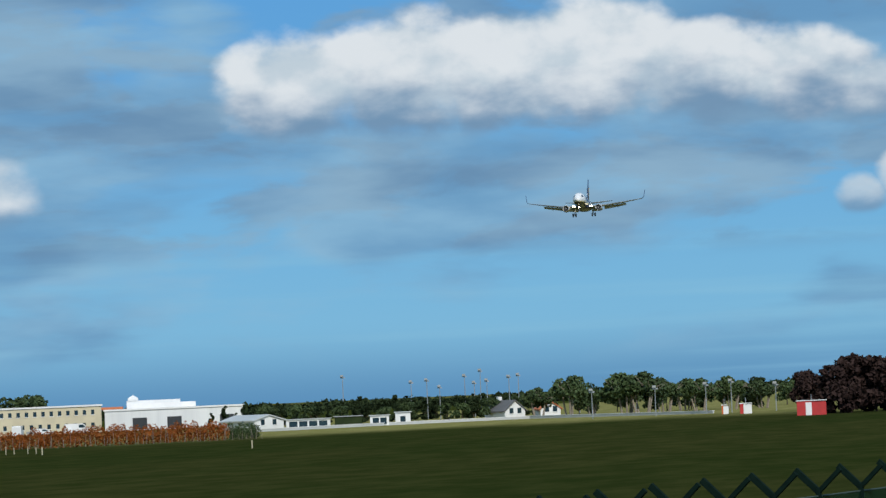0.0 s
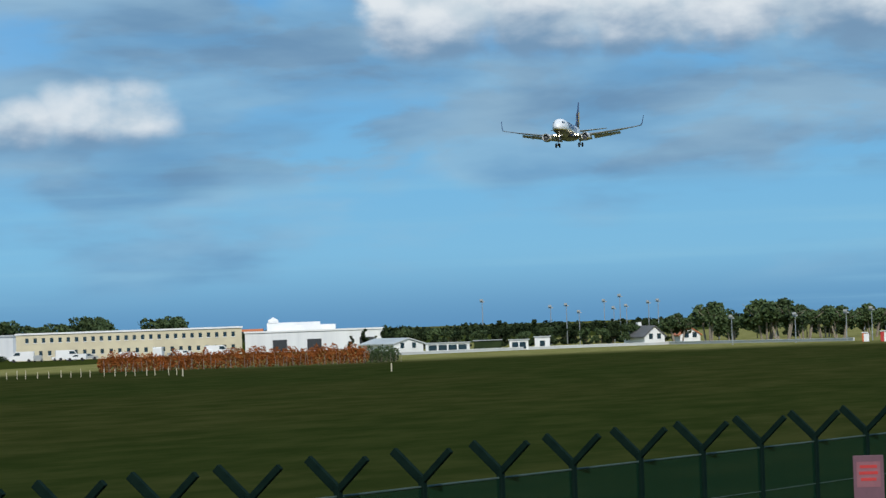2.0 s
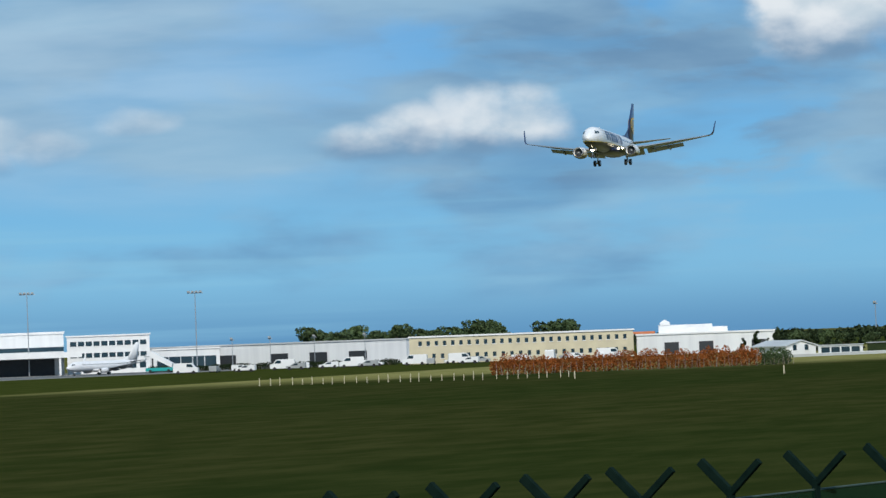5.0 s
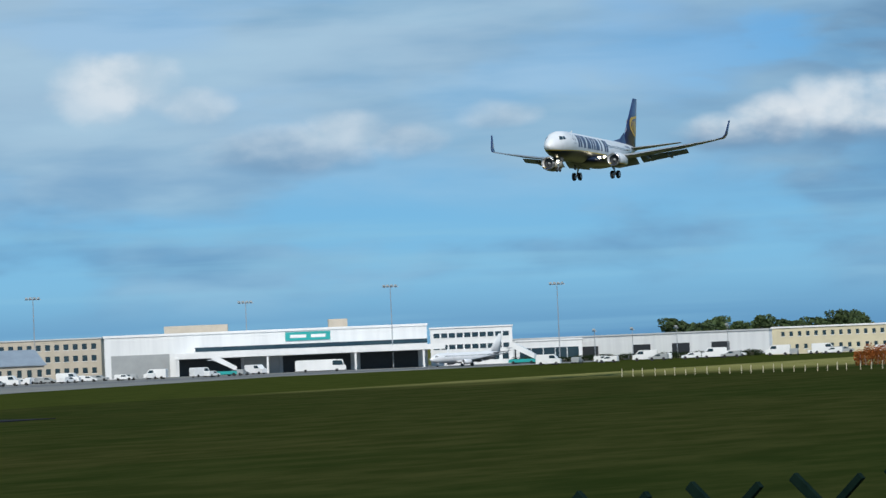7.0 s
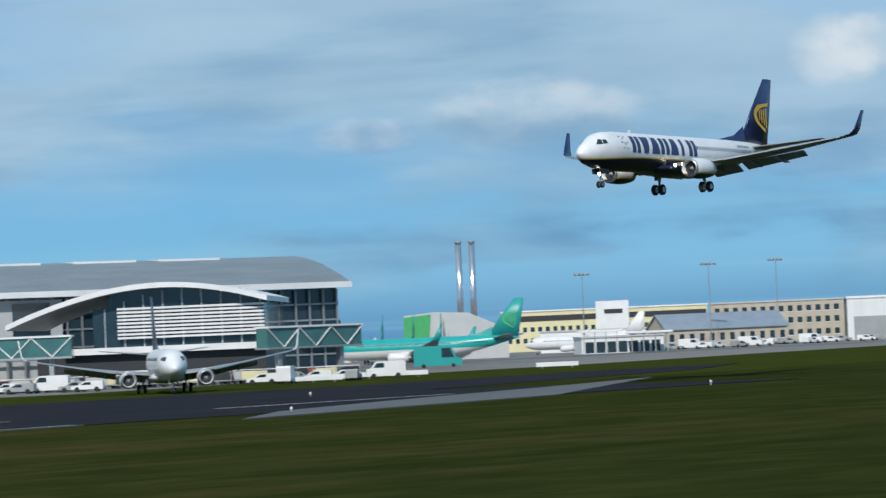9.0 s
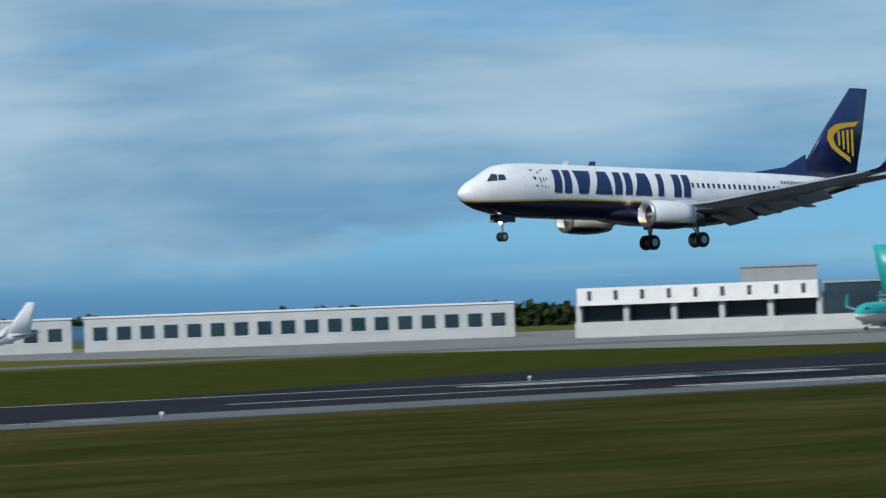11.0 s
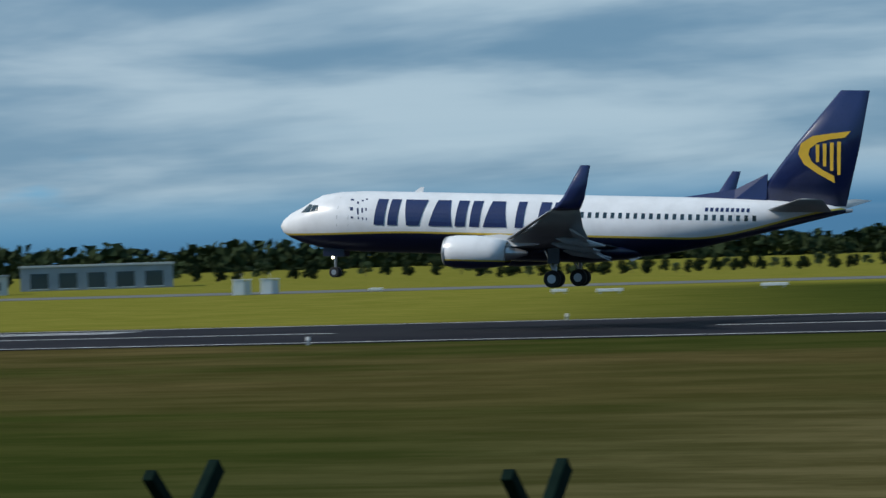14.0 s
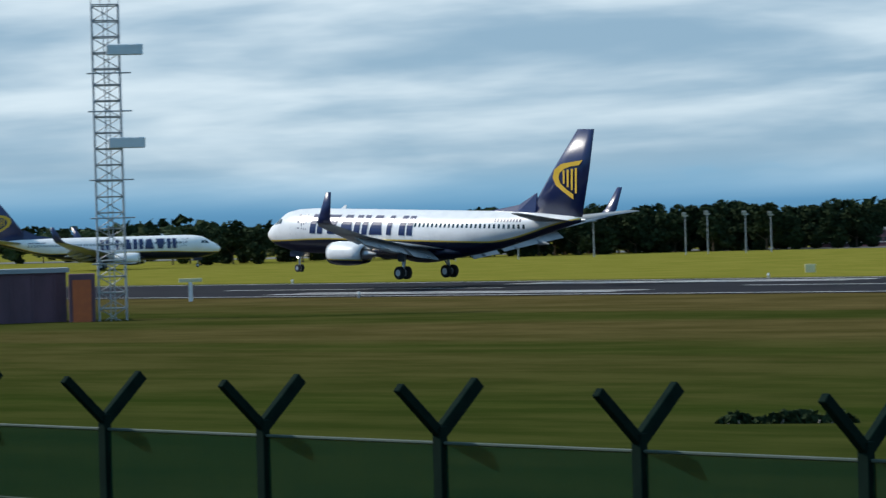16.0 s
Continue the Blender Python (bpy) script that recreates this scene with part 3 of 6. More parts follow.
    # plain fin mark
    if mark_mat:
        for side in (-1, 1):
            def fin_y(s, z, off=0.03):
                u = (z - 4.9) / 7.3
                return side * (0.30 + (0.12 - 0.30) * u + off)
            bm = bmesh.new()
            def quad(pts):
                vs = [bm.verts.new((s - 0.35 - X0, fin_y(s, z), 6.35 + (z - 5.75) * 0.82)) for s, z in pts]
                bm.faces.new(vs if side < 0 else vs[::-1])
            arc_o = [(38.70, 9.75), (37.35, 9.55), (36.25, 9.35), (35.50, 8.75), (35.35, 7.95), (35.75, 7.15), (36.65, 6.45), (37.75, 5.75)]
            arc_i = [(38.30, 9.25), (37.35, 9.1), (36.60, 8.85), (36.10, 8.4), (36.00, 7.95), (36.25, 7.35), (36.95, 6.75), (37.70, 6.3)]
            for k in range(len(arc_o) - 1):
                quad([arc_o[k], arc_i[k], arc_i[k + 1], arc_o[k + 1]])
            for k in range(4):
                s, zt, zb = 36.45 + 0.46 * k, 8.7 + 0.08 * k, 7.35 - 0.32 * k
                quad([(s, zt), (s + 0.06, zb), (s + 0.26, zb), (s + 0.24, zt)])
            part("fin_mark", bm, mark_mat, root, "plain curved fin mark")
    # plain blocks in place of the airline's lettering
    if glyph_mat:
        for side in (-1, 1):
            # foot and head of each plain shape, with a slot in the broad ones
            for k, (fa, fb, ha, hb, slot) in enumerate(((0, 1.6, 0, 1.55, 1), (0.4, 1.25, 0.05, 1.6, 0), (0.05, 1.65, 0.4, 1.3, 0), (0, 1.65, 0, 1.65, 1), (0.05, 1.65, 0.4, 1.3, 0), (0.35, 0.9, 0.35, 0.9, 0), (0, 1.6, 0, 1.55, 1))):
                bm, s = bmesh.new(), 7.2 + 1.86 * k
                low, top, lean = 3.12, 4.78, 0.12
                if slot:
                    for a, b in ((0, 0.7), (fb - 0.66, fb)):
                        add_patch(bm, ((s + a, low), (s + b, low), (s + b + lean, top), (s + a + lean, top)), side, 6, 0.035)
                else:
                    add_patch(bm, ((s + fa, low), (s + fb, low), (s + hb + lean, top), (s + ha + lean, top)), side, 6, 0.035)
                part("hull_mark", bm, glyph_mat, root, "deep blue plain hull shape")
            bm = bmesh.new()
            for a, b in (((5.35, 4.75), (5.6, 4.75)), ((5.85, 4.6), (6.0, 4.6)), ((6.15, 4.7), (6.3, 4.7)), ((6.42, 4.8), (6.55, 4.8))):
                add_patch(bm, ((a[0] + 0.25, 3.5 + (a[0] - 5.3) * -0.1), (b[0] + 0.18, 3.5 - (a[0] - 5.3) * 0.1), (b[0], b[1]), (a[0], a[1])), side, 2)
            part("hull_emblem", bm, glyph_mat, root, "small blue hull emblem")
            for k in range(9):
                s = 29.3 + 0.33 * k
                part("small_bar", add_patch(bmesh.new(), ((s, 4.42), (s + 0.2, 4.42), (s + 0.2, 4.66), (s, 4.66)), side, 1), glyph_mat, root)
    return root


HERO_PAINT = livery("white and deep blue livery", (0.76, 0.77, 0.79), (0.006, 0.009, 0.032), (0.62, 0.45, 0.05), 2.62, 0.12, (10.5, 22.0, 2.2, 0.35))
HERO_ENGINE = livery("white and deep blue cowl", (0.74, 0.75, 0.77), (0.010, 0.016, 0.055), (0.62, 0.45, 0.05), 0.98, 0.1)
plane = airliner("landing_airliner", "white and deep blue twin-engine airliner landing with gear down", HERO_PAINT, BLUE, GOLD, HERO_ENGINE, BLUE, True, True)


# ---- ground, runway, aprons ----
def ramp(v, a, b):
    u = max(0.0, min(1.0, (v - a) / (b - a)))
    return u * u * (3 - 2 * u)


def crest(x):
    """Rise of the runway towards the west."""
    return 0.5 * ramp(-x, -110, 10)


def land(x, y):
    """Height of the airfield: level, with a bank under the fence."""
    z = 0.8 * (1 - ramp(y, 48, 95)) * (1 - ramp(x, 5, 60))
    return z + crest(x) * ramp(y, 120, 196) * (1 - ramp(y, 252, 340)) + 0.10 * noise.noise((x * 0.02, y * 0.03, 0)) * (1 - ramp(y, 180, 193)) * ramp(y, 60, 90)


def axis(stops):
    out = []
    for (a, b, step) in stops:
        n = max(1, round((b - a) / step))
        out += [a + (b - a) * i / n for i in range(n)]
    return out + [stops[-1][1]]


def build_ground():
    xs = axis([(-4600, -700, 400), (-700, -60, 40), (-60, 120, 12), (120, 640, 10), (640, 1200, 60), (1200, 4600, 400)])
    ys = axis([(-4600, -100, 400), (-100, 30, 20), (30, 210, 6), (210, 340, 13), (340, 700, 72), (700, 4600, 400)])
    bm = bmesh.new()
    rows = [[bm.verts.new((x, y, land(x, y))) for x in xs] for y in ys]
    for ra, rb in zip(rows, rows[1:]):
        for i in range(len(xs) - 1):
            bm.faces.new((ra[i], ra[i + 1], rb[i + 1], rb[i]))
    return tagged(part("ground", bm, GRASS, smooth=True), "airfield grass, green and ripe brown in patches", "grass", kind="structure")


def slab(name, pts, z0, z1, material, label, category):
    n = len(pts)
    bm = bmesh.new()
    lo, hi = [bm.verts.new((x, y, z0)) for x, y in pts], [bm.verts.new((x, y, z1)) for x, y in pts]
    bm.faces.new(hi)
    for i in range(n):
        bm.faces.new((lo[i], lo[(i + 1) % n], hi[(i + 1) % n], hi[i]))
    bmesh.ops.recalc_face_normals(bm, faces=bm.faces)
    return tagged(part(name, bm, material), label, category, kind="structure")


build_ground()


def strip(x0, x1, y0, y1, lift):
    """A flat band that follows the runway's long profile."""
    bm, n = bmesh.new(), max(1, int((x1 - x0) / 15))
    rows = []
    for i in range(n + 1):
        x = x0 + (x1 - x0) * i / n
        z = crest(x) + lift
        rows.append([bm.verts.new(p) for p in ((x, y0, z - 0.3), (x, y0, z), (x, y1, z), (x, y1, z - 0.3))])
    for ra, rb in zip(rows, rows[1:]):
        for k in range(3):
            bm.faces.new((ra[k], rb[k], rb[k + 1], ra[k + 1]))
    bmesh.ops.recalc_face_normals(bm, faces=bm.faces)
    return bm


runway = tagged(part("runway", strip(-2200, 300, 199, 247, 0.07), ASPHALT), "dark asphalt runway with white edge lines", "runway", kind="structure")
for y in (200.0, 246.0):
    part("edge_line", strip(-2200, 200, y - 0.4, y + 0.4, 0.076), PAINT, runway, "white painted edge line")
for i in range(-34, 5):
    part("centre_dash", strip(i * 60, i * 60 + 34, 221.6, 222.4, 0.076), PAINT, runway)
for xa, xb in ((150, 185), (12, 38), (-140, -108), (-218, -180), (-330, -292)):
    for y in (206.6, 210.2, 235.8, 239.4):
        part("touchdown_mark", strip(xa, xb, y - 0.9, y + 0.9, 0.077), PAINT, runway, "wide white touchdown bar")


def P(az, d):
    return (d * math.cos(radians(az)), d * math.sin(radians(az)))


slab("taxiway_north", [(-700, 520), (640, 452), (900, 330), (930, 350), (660, 480), (-700, 548)], -0.3, 0.05, TAXIWAY, "worn grey taxiway beside the apron", "taxiway")
slab("apron", [P(52, 470), P(45, 485), P(41, 545), P(37, 590), P(30, 800), P(25, 860), P(25, 1000), P(38, 1000), P(52, 1000), P(78, 900), P(86, 900), P(86, 745), P(66, 690)], -0.3, 0.045, APRON, "pale concrete apron before the terminals", "apron")
slab("taxiway_link", [(125, 246.9), (300, 246.9), (380, 268), (425, 292), (400, 296), (345, 290), (290, 292), (235, 300), (180, 285)], -0.3, 0.06, ASPHALT, "dark asphalt turn-off joining the runway to the apron", "taxiway")
# paler grey wedges laid over the runway's near edge
slab("grey_wedge", [(205, 187), (258, 197), (332, 240), (300, 228), (250, 211), (225, 201)], -0.3, 0.085, TAXIWAY, "paler grey asphalt wedge at the runway end", "runway")
slab("grey_wedge", [(60, 190), (150, 194), (200, 199), (150, 206), (60, 204)], -0.3, 0.09, TAXIWAY, "paler grey asphalt wedge beside the runway", "runway")

# ---- fence ----
EAST_RUN = [(12.0, 29.75, 0.72), (66.0, 21.95, 0.12), (110.0, 11.3, 0.12), (150.0, -2.0, 0.12)]
WEST_RUN = [(-69.1, 36.85, 0.72), (-39.7, 34.25, 0.72), (-10.3, 31.6, 0.72), (12.0, 29.75, 0.72)]


def fence_points(line, step, left=0.0):
    out = []
    for (xa, ya, za), (xb, yb, zb) in zip(line, line[1:]):
        d = math.hypot(xb - xa, yb - ya)
        s = left
        while s < d - 0.01:
            u = s / d
            out.append((xa + (xb - xa) * u, ya + (yb - ya) * u, za + (zb - za) * u, math.degrees(math.atan2(yb - ya, xb - xa))))
            s += step
        left = s - d
    return out


def build_fence():
    posts = fence_points(WEST_RUN, 3.69) + fence_points(EAST_RUN, 3.42, 2.65)
    root = thing("perimeter_fence", "dark green steel mesh fence with forked post tops", "fence")
    post_me = part("post", box(-0.09, 0.09, -0.06, 0.06, -0.3, 2.6, 0.012), POST, root)
    arms = []
    for s in (-1, 1):
        bm = bmesh.new()
        add_box(bm, -0.06, 0.06, -0.09 if s < 0 else -0.065, 0.09 if s < 0 else 0.065, 0, 0.93, 0.01)
        bm.transform(Matrix.Translation((0, 0, 2.5)) @ Matrix.Rotation(radians(47 * s), 4, "X"))
        arms.append(part("arm", bm, POST, post_me))
    post_me.matrix_basis = pose(*posts[0][:3], 0, 0, posts[0][3])
    for x, y, z, turn in posts[1:]:
        p = new("post", post_me.data)
        p.parent, p.matrix_basis = root, pose(x, y, z, 0, 0, turn)
        for a in arms:
            c = new("arm", a.data)
            c.parent = p
    for (xa, ya, za, ta), (xb, yb, zb, tb) in zip(posts, posts[1:]):
        d, dz = math.hypot(xb - xa, yb - ya), zb - za
        bm = loft([[(0.09, -0.006, 0.05), (0.09, 0.006, 0.05), (0.09, 0.006, 2.36), (0.09, -0.006, 2.36)], [(d - 0.09, -0.006, 0.05 + dz), (d - 0.09, 0.006, 0.05 + dz), (d - 0.09, 0.006, 2.36 + dz), (d - 0.09, -0.006, 2.36 + dz)]])
        panel = part("mesh_panel", bm, MESH, root)
        panel.matrix_basis = pose(xa, ya, za, 0, 0, math.degrees(math.atan2(yb - ya, xb - xa)))
        part("top_wire", tube((0, 0, 2.38), (d, 0, 2.38 + dz), 0.022, n=6), WIRE, panel)
        part("middle_wire", tube((0, 0, 1.3), (d, 0, 1.3 + dz), 0.012, n=6), WIRE, panel)


build_fence()


# ---- buildings ----
def frame_between(a, b):
    ang = math.degrees(math.atan2(b[1] - a[1], b[0] - a[0]))
    return pose(a[0], a[1], 0, 0, 0, ang), math.hypot(b[0] - a[0], b[1] - a[1])


def window(root, x, z, w, h, y=0.0, material=None, name="window"):
    ob = part(name, box(x, x + w, y - 0.02, y + 0.3, z, z + h), material or GLASS, root)
    part("window_sill", box(x - 0.1, x + w + 0.1, y - 0.1, y + 0.1, z - 0.14, z - 0.003), WHITE, ob)
    return ob


def block(name, label, a, b, depth, height, wall, roof=None, windows=(), category="building", parapet=0.4):
    """A flat-roofed building with its front from a (left end) to b. windows: rows of (height, count, width, tall, from, to)."""
    m, L = frame_between(a, b)
    root = thing(name, label, category, m)
    part("wall", box(0, L, 0, depth, -0.3, height), wall, root)
    part("roof", box(-0.25, L + 0.25, -0.25, depth + 0.25, height + 0.003, height + parapet), roof or WHITE, root)
    for z, n, w, h, u0, u1 in windows:
        for i in range(n):
            x = L * (u0 + (u1 - u0) * (i + 0.5) / n) - w / 2
            window(root, x, z, w, h)
    return root, L


# cream office block
block("office_block", "long cream two-storey office block with small dark windows", P(22.2, 850), P(18.65, 850), 14, 6.1, CREAM, WHITE,
      ((4.2, 26, 0.8, 1.1, 0.03, 0.98), (1.2, 24, 0.8, 1.1, 0.05, 0.98)))
# white warehouse
w, L = block("warehouse", "long white metal-clad warehouse with loading doors", P(26.6, 990), P(22.25, 940), 40, 5.9, CLAD, LIGHTGREY)
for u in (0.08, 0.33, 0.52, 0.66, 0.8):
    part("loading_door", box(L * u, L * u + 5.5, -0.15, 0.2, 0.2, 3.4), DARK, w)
# white building with stepped roof
w, L = block("depot_building", "white stepped depot building with flat roofs", P(18.6, 860), P(16.42, 860), 25, 4.7, CLAD, WHITE)
part("upper_storey", box(L * 0.16, L * 0.66, 3, 20, 5.12, 6.3), WHITE, w)
part("top_storey", box(L * 0.16, L * 0.55, 5, 18, 6.303, 7.0), CLAD, w)
part("roof_turret", loft([[(L * 0.17 + 1.2 + 1.2 * sx * k, 6 + 1.2 * sy * k, z) for sx, sy in ((-1, -1), (1, -1), (1, 1), (-1, 1))] for z, k in ((7.003, 1), (7.6, 1), (8.3, 0.1))]), WHITE, w)
part("red_roof", box(-1.5, L * 0.13, 4, 16, 5.12, 5.7), REDROOF, w, "low red roof storey")
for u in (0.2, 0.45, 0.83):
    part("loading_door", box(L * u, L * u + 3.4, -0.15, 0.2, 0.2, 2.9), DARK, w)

# cargo hangar
w, L = block("cargo_hangar", "long white cargo hangar with dark panels painted as shaded open bays", P(32.75, 930), P(27.65, 930), 60, 10.6, CLAD, WHITE, parapet=0.6)
part("ribbon_window", box(L * 0.28, L, -0.12, 0.3, 6.2, 7.3), GLASS, w)
part("canopy", box(L * 0.22, L * 1.05, -9, -0.003, 4.5, 5.9), WHITE, w, "deep white canopy")
part("side_bay", box(L * 0.02, L * 0.2, -0.15, 0.3, 0.2, 6.0), GREY, w)
# near-black panels on the wall, painted as the shade inside open bays
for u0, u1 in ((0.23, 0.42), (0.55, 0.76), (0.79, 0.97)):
    part("bay_shade_panel", box(L * u0, L * u1, -0.2, 0.3, 0.1, 4.3), DARK, w)
part("bay_wall", box(L * 0.43, L * 0.54, -0.6, -0.01, 0.0, 4.4), LIGHTGREY, w)
for u in (0.225, 0.5, 0.77, 0.98):
    part("canopy_post", box(L * u, L * u + 0.5, -8.8, -8.3, -0.2, 4.5), WHITE, w)
sg = part("sign_panel", box(L * 0.56, L * 0.70, -0.35, -0.05, 8.1, 10.3), TEAL, w, "teal sign panel")
part("sign_bars", add_box(box(L * 0.575, L * 0.625, -0.4, -0.36, 8.8, 9.6), L * 0.64, L * 0.685, -0.4, -0.36, 8.8, 9.6), WHITE, sg)
part("plant_room", box(L * 0.18, L * 0.38, 20, 34, 11.2, 13.2), BEIGE, w)
part("plant_room", box(L * 0.70, L * 0.76, 20, 30, 11.2, 13.4), BEIGE, w)
# office wing beside the hangar
block("hangar_office", "white three-storey office wing beside a hangar", P(27.6, 935), P(26.3, 935), 20, 9.6, WHITE, WHITE, ((7.2, 10, 1.6, 1.2, 0.03, 0.97), (4.2, 10, 1.6, 1.2, 0.03, 0.97), (1.2, 8, 1.6, 1.6, 0.03, 0.97)))
block("cargo_shed", "low white cargo shed", P(26.25, 960), P(25.2, 960), 20, 5.4, CLAD, WHITE, ((0.6, 5, 3.0, 3.0, 0.05, 0.95),))

# stone terminal and yellow block
block("stone_terminal", "beige stone terminal block with many windows", P(34.9, 1010), P(32.8, 1000), 30, 11.0, BEIGE, LIGHTGREY, ((8.2, 14, 1.4, 1.6, 0.02, 0.98), (5.0, 14, 1.4, 1.6, 0.02, 0.98), (1.6, 14, 1.4, 1.6, 0.02, 0.98)))
w, L = block("yellow_block", "pale yellow three-storey block with white roof edge", P(38.2, 1000), P(34.95, 1000), 25, 11.0, YELLOW, WHITE, ((5.5, 26, 1.1, 1.3, 0.02, 0.98), (2.4, 26, 1.1, 1.3, 0.02, 0.98)))
part("roof_ribbon", box(0.2, L - 0.2, -0.15, 0.3, 8.4, 9.9), DARK, w)
part("stair_tower", box(L * 0.46, L * 0.62, -0.6, 12, 0.0, 13.2), WHITE, w)
part("tower_windows", box(L * 0.5, L * 0.59, -0.7, -0.55, 9.7, 10.9), DARK, w)
# gabled shed with blue roof
def gable(name, label, a, b, depth, eave, ridge, wall, roof, category="building", side_windows=0, over=0.5):
    m, L = frame_between(a, b)
    root = thing(name, label, category, m)
    part("wall", loft([[(x, 0, -0.3), (x, depth, -0.3), (x, depth, eave), (x, depth / 2, ridge), (x, 0, eave)] for x in (0, L)]), wall, root)
    k = (ridge - eave) / (depth / 2)
    for s in (0, 1):
        ya, yb = (-over, depth / 2) if s == 0 else (depth + over, depth / 2)
        za, zb = eave - over * k + 0.05, ridge + 0.05
        part("roof", loft([[(x, ya, za), (x, yb, zb), (x, yb, zb + 0.22), (x, ya, za + 0.22)] for x in (-over, L + over)]), roof, root)
    for i in range(side_windows):
        window(root, L * (i + 0.5) / side_windows - 0.6, eave * 0.35, 1.2, eave * 0.4)
    return root, L


gable("service_shed", "long service building with blue-grey pitched roof", P(35.6, 890), P(33.7, 900), 16, 4.6, 8.2, BEIGE, SLATEBLUE, side_windows=12)
block("link_building", "low white link building with flat canopy", P(37.6, 905), P(35.7, 905), 14, 5.2, WHITE, LIGHTGREY, ((1.2, 12, 2.2, 1.8, 0.02, 0.98),))


# ---- the glass terminal with a barrel roof ----
block("boarding_hall", "low white boarding hall with dark open bays", P(36.95, 812), P(35.65, 815), 12, 3.6, WHITE, LIGHTGREY, ((0.2, 7, 2.0, 2.5, 0.03, 0.97),))
for a0, a1, d, z in ((37.0, 36.3, 800, 4.9), (36.25, 35.5, 806, 4.3)):
    m, L = frame_between(P(a0, d), P(a1, d))
    c = thing("apron_canopy", "flat white apron canopy on slim posts", "canopy", m, group="apron canopies")
    part("deck", box(0, L, 0, 5, z, z + 0.45, 0.05), WHITE, c)
    for i in range(4):
        part("post", box(L * (i + 0.5) / 4 - 0.12, L * (i + 0.5) / 4 + 0.12, 0.4, 0.64, -0.2, z - 0.003), STEEL, c)


def terminal():
    a, b = P(48.43, 600), P(40.75, 636)
    m, L = frame_between(a, b)
    root = thing("glass_terminal", "large glass terminal with a curved grey metal roof", "airport terminal", m)
    D = 44
    part("base_wall", box(0, L, 0, D, -0.3, 9.2), GLASS, root, "dark glazed lower wall")
    part("glass_wall", box(0.4, L - 0.4, 0.4, D - 0.4, 9.203, 14.9), GLASS, root, "dark glass curtain wall")
    n = 14
    prof = []
    for i in range(n + 1):
        u = i / n
        prof.append((-3 + (D + 6) * u, 14.9 + 5.4 * (math.sin(math.pi * (0.1 + 0.8 * u)) - math.sin(math.pi * 0.1)) / (1 - math.sin(math.pi * 0.1))))
    ring = [(y, z + 0.9) for y, z in prof] + [(y, z) for y, z in reversed(prof)]
    part("roof", loft([[(x, y, z) for y, z in ring] for x in (-1.5, L + 0.8)]), ROOFGREY, root, "curved grey metal roof", smooth=False)
    part("roof_fascia", box(-1.5, L + 0.8, -3.4, -3.003, 14.9, 15.9), WHITE, root)
    part("end_wall", loft([[(x, y, z) for y, z in [(0, 10.4)] + [(yy, min(zz - 0.02, 16.6)) for yy, zz in prof if 0 <= yy <= D] + [(D, 10.4)]] for x in (-0.4, -0.003)]), LIGHTGREY, root)
    part("arch_glazing", loft([[(x, y, z) for y, z in [(yy, zz - 0.03) for yy, zz in prof if zz > 16.7]] for x in (-0.3, -0.01)]), GLASS, root, "dark glazing under the roof arch")
    part("white_ledge", box(0.2, L * 0.27, -1.6, -0.31, 9.0, 9.9), WHITE, root)
    for i in range(8):
        part("ledge_post", box(L * 0.27 * (i + 0.3) / 8, L * 0.27 * (i + 0.3) / 8 + 0.4, -1.5, -1.1, -0.2, 8.997), WHITE, root)
    part("side_wing", box(L * 0.90, L * 1.02, -2.2, -0.31, 5.6, 8.0), LIGHTGREY, root)
    for u in (0.32, 0.52, 0.7):
        part("rooflight", box(L * u, L * (u + 0.13), 16, 22, 20.3, 21.2), WHITE, root)
    for i in range(34):
        x = 0.4 + (L - 1.2) * i / 33
        part("mullion", box(x, x + 0.28, -0.3, -0.004, 0.2, 14.7), STEEL, root)
    for z in (3.2, 6.2, 9.2, 12.0):
        part("transom", box(0.4, L - 0.4, -0.25, -0.005, z, z + 0.3), STEEL, root)
    part("stone_panel", box(L * 0.275, L * 0.41, -1.2, -0.003, -0.2, 14.5), LIGHTGREY, root)
    part("panel_window", box(L * 0.31, L * 0.385, -1.3, -1.19, 8.6, 14.0), GLASS, root)
    for z in (4.3, 6.2, 8.1):
        part("balcony_rail", box(L * 0.15, L * 0.36, -2.6, -2.3, z, z + 0.35), STEEL, root)
    for i in range(7):
        part("balcony_post", box(L * (0.15 + 0.035 * i), L * (0.15 + 0.035 * i) + 0.3, -2.6, -2.2, 0, 8.4), STEEL, root)
    return root


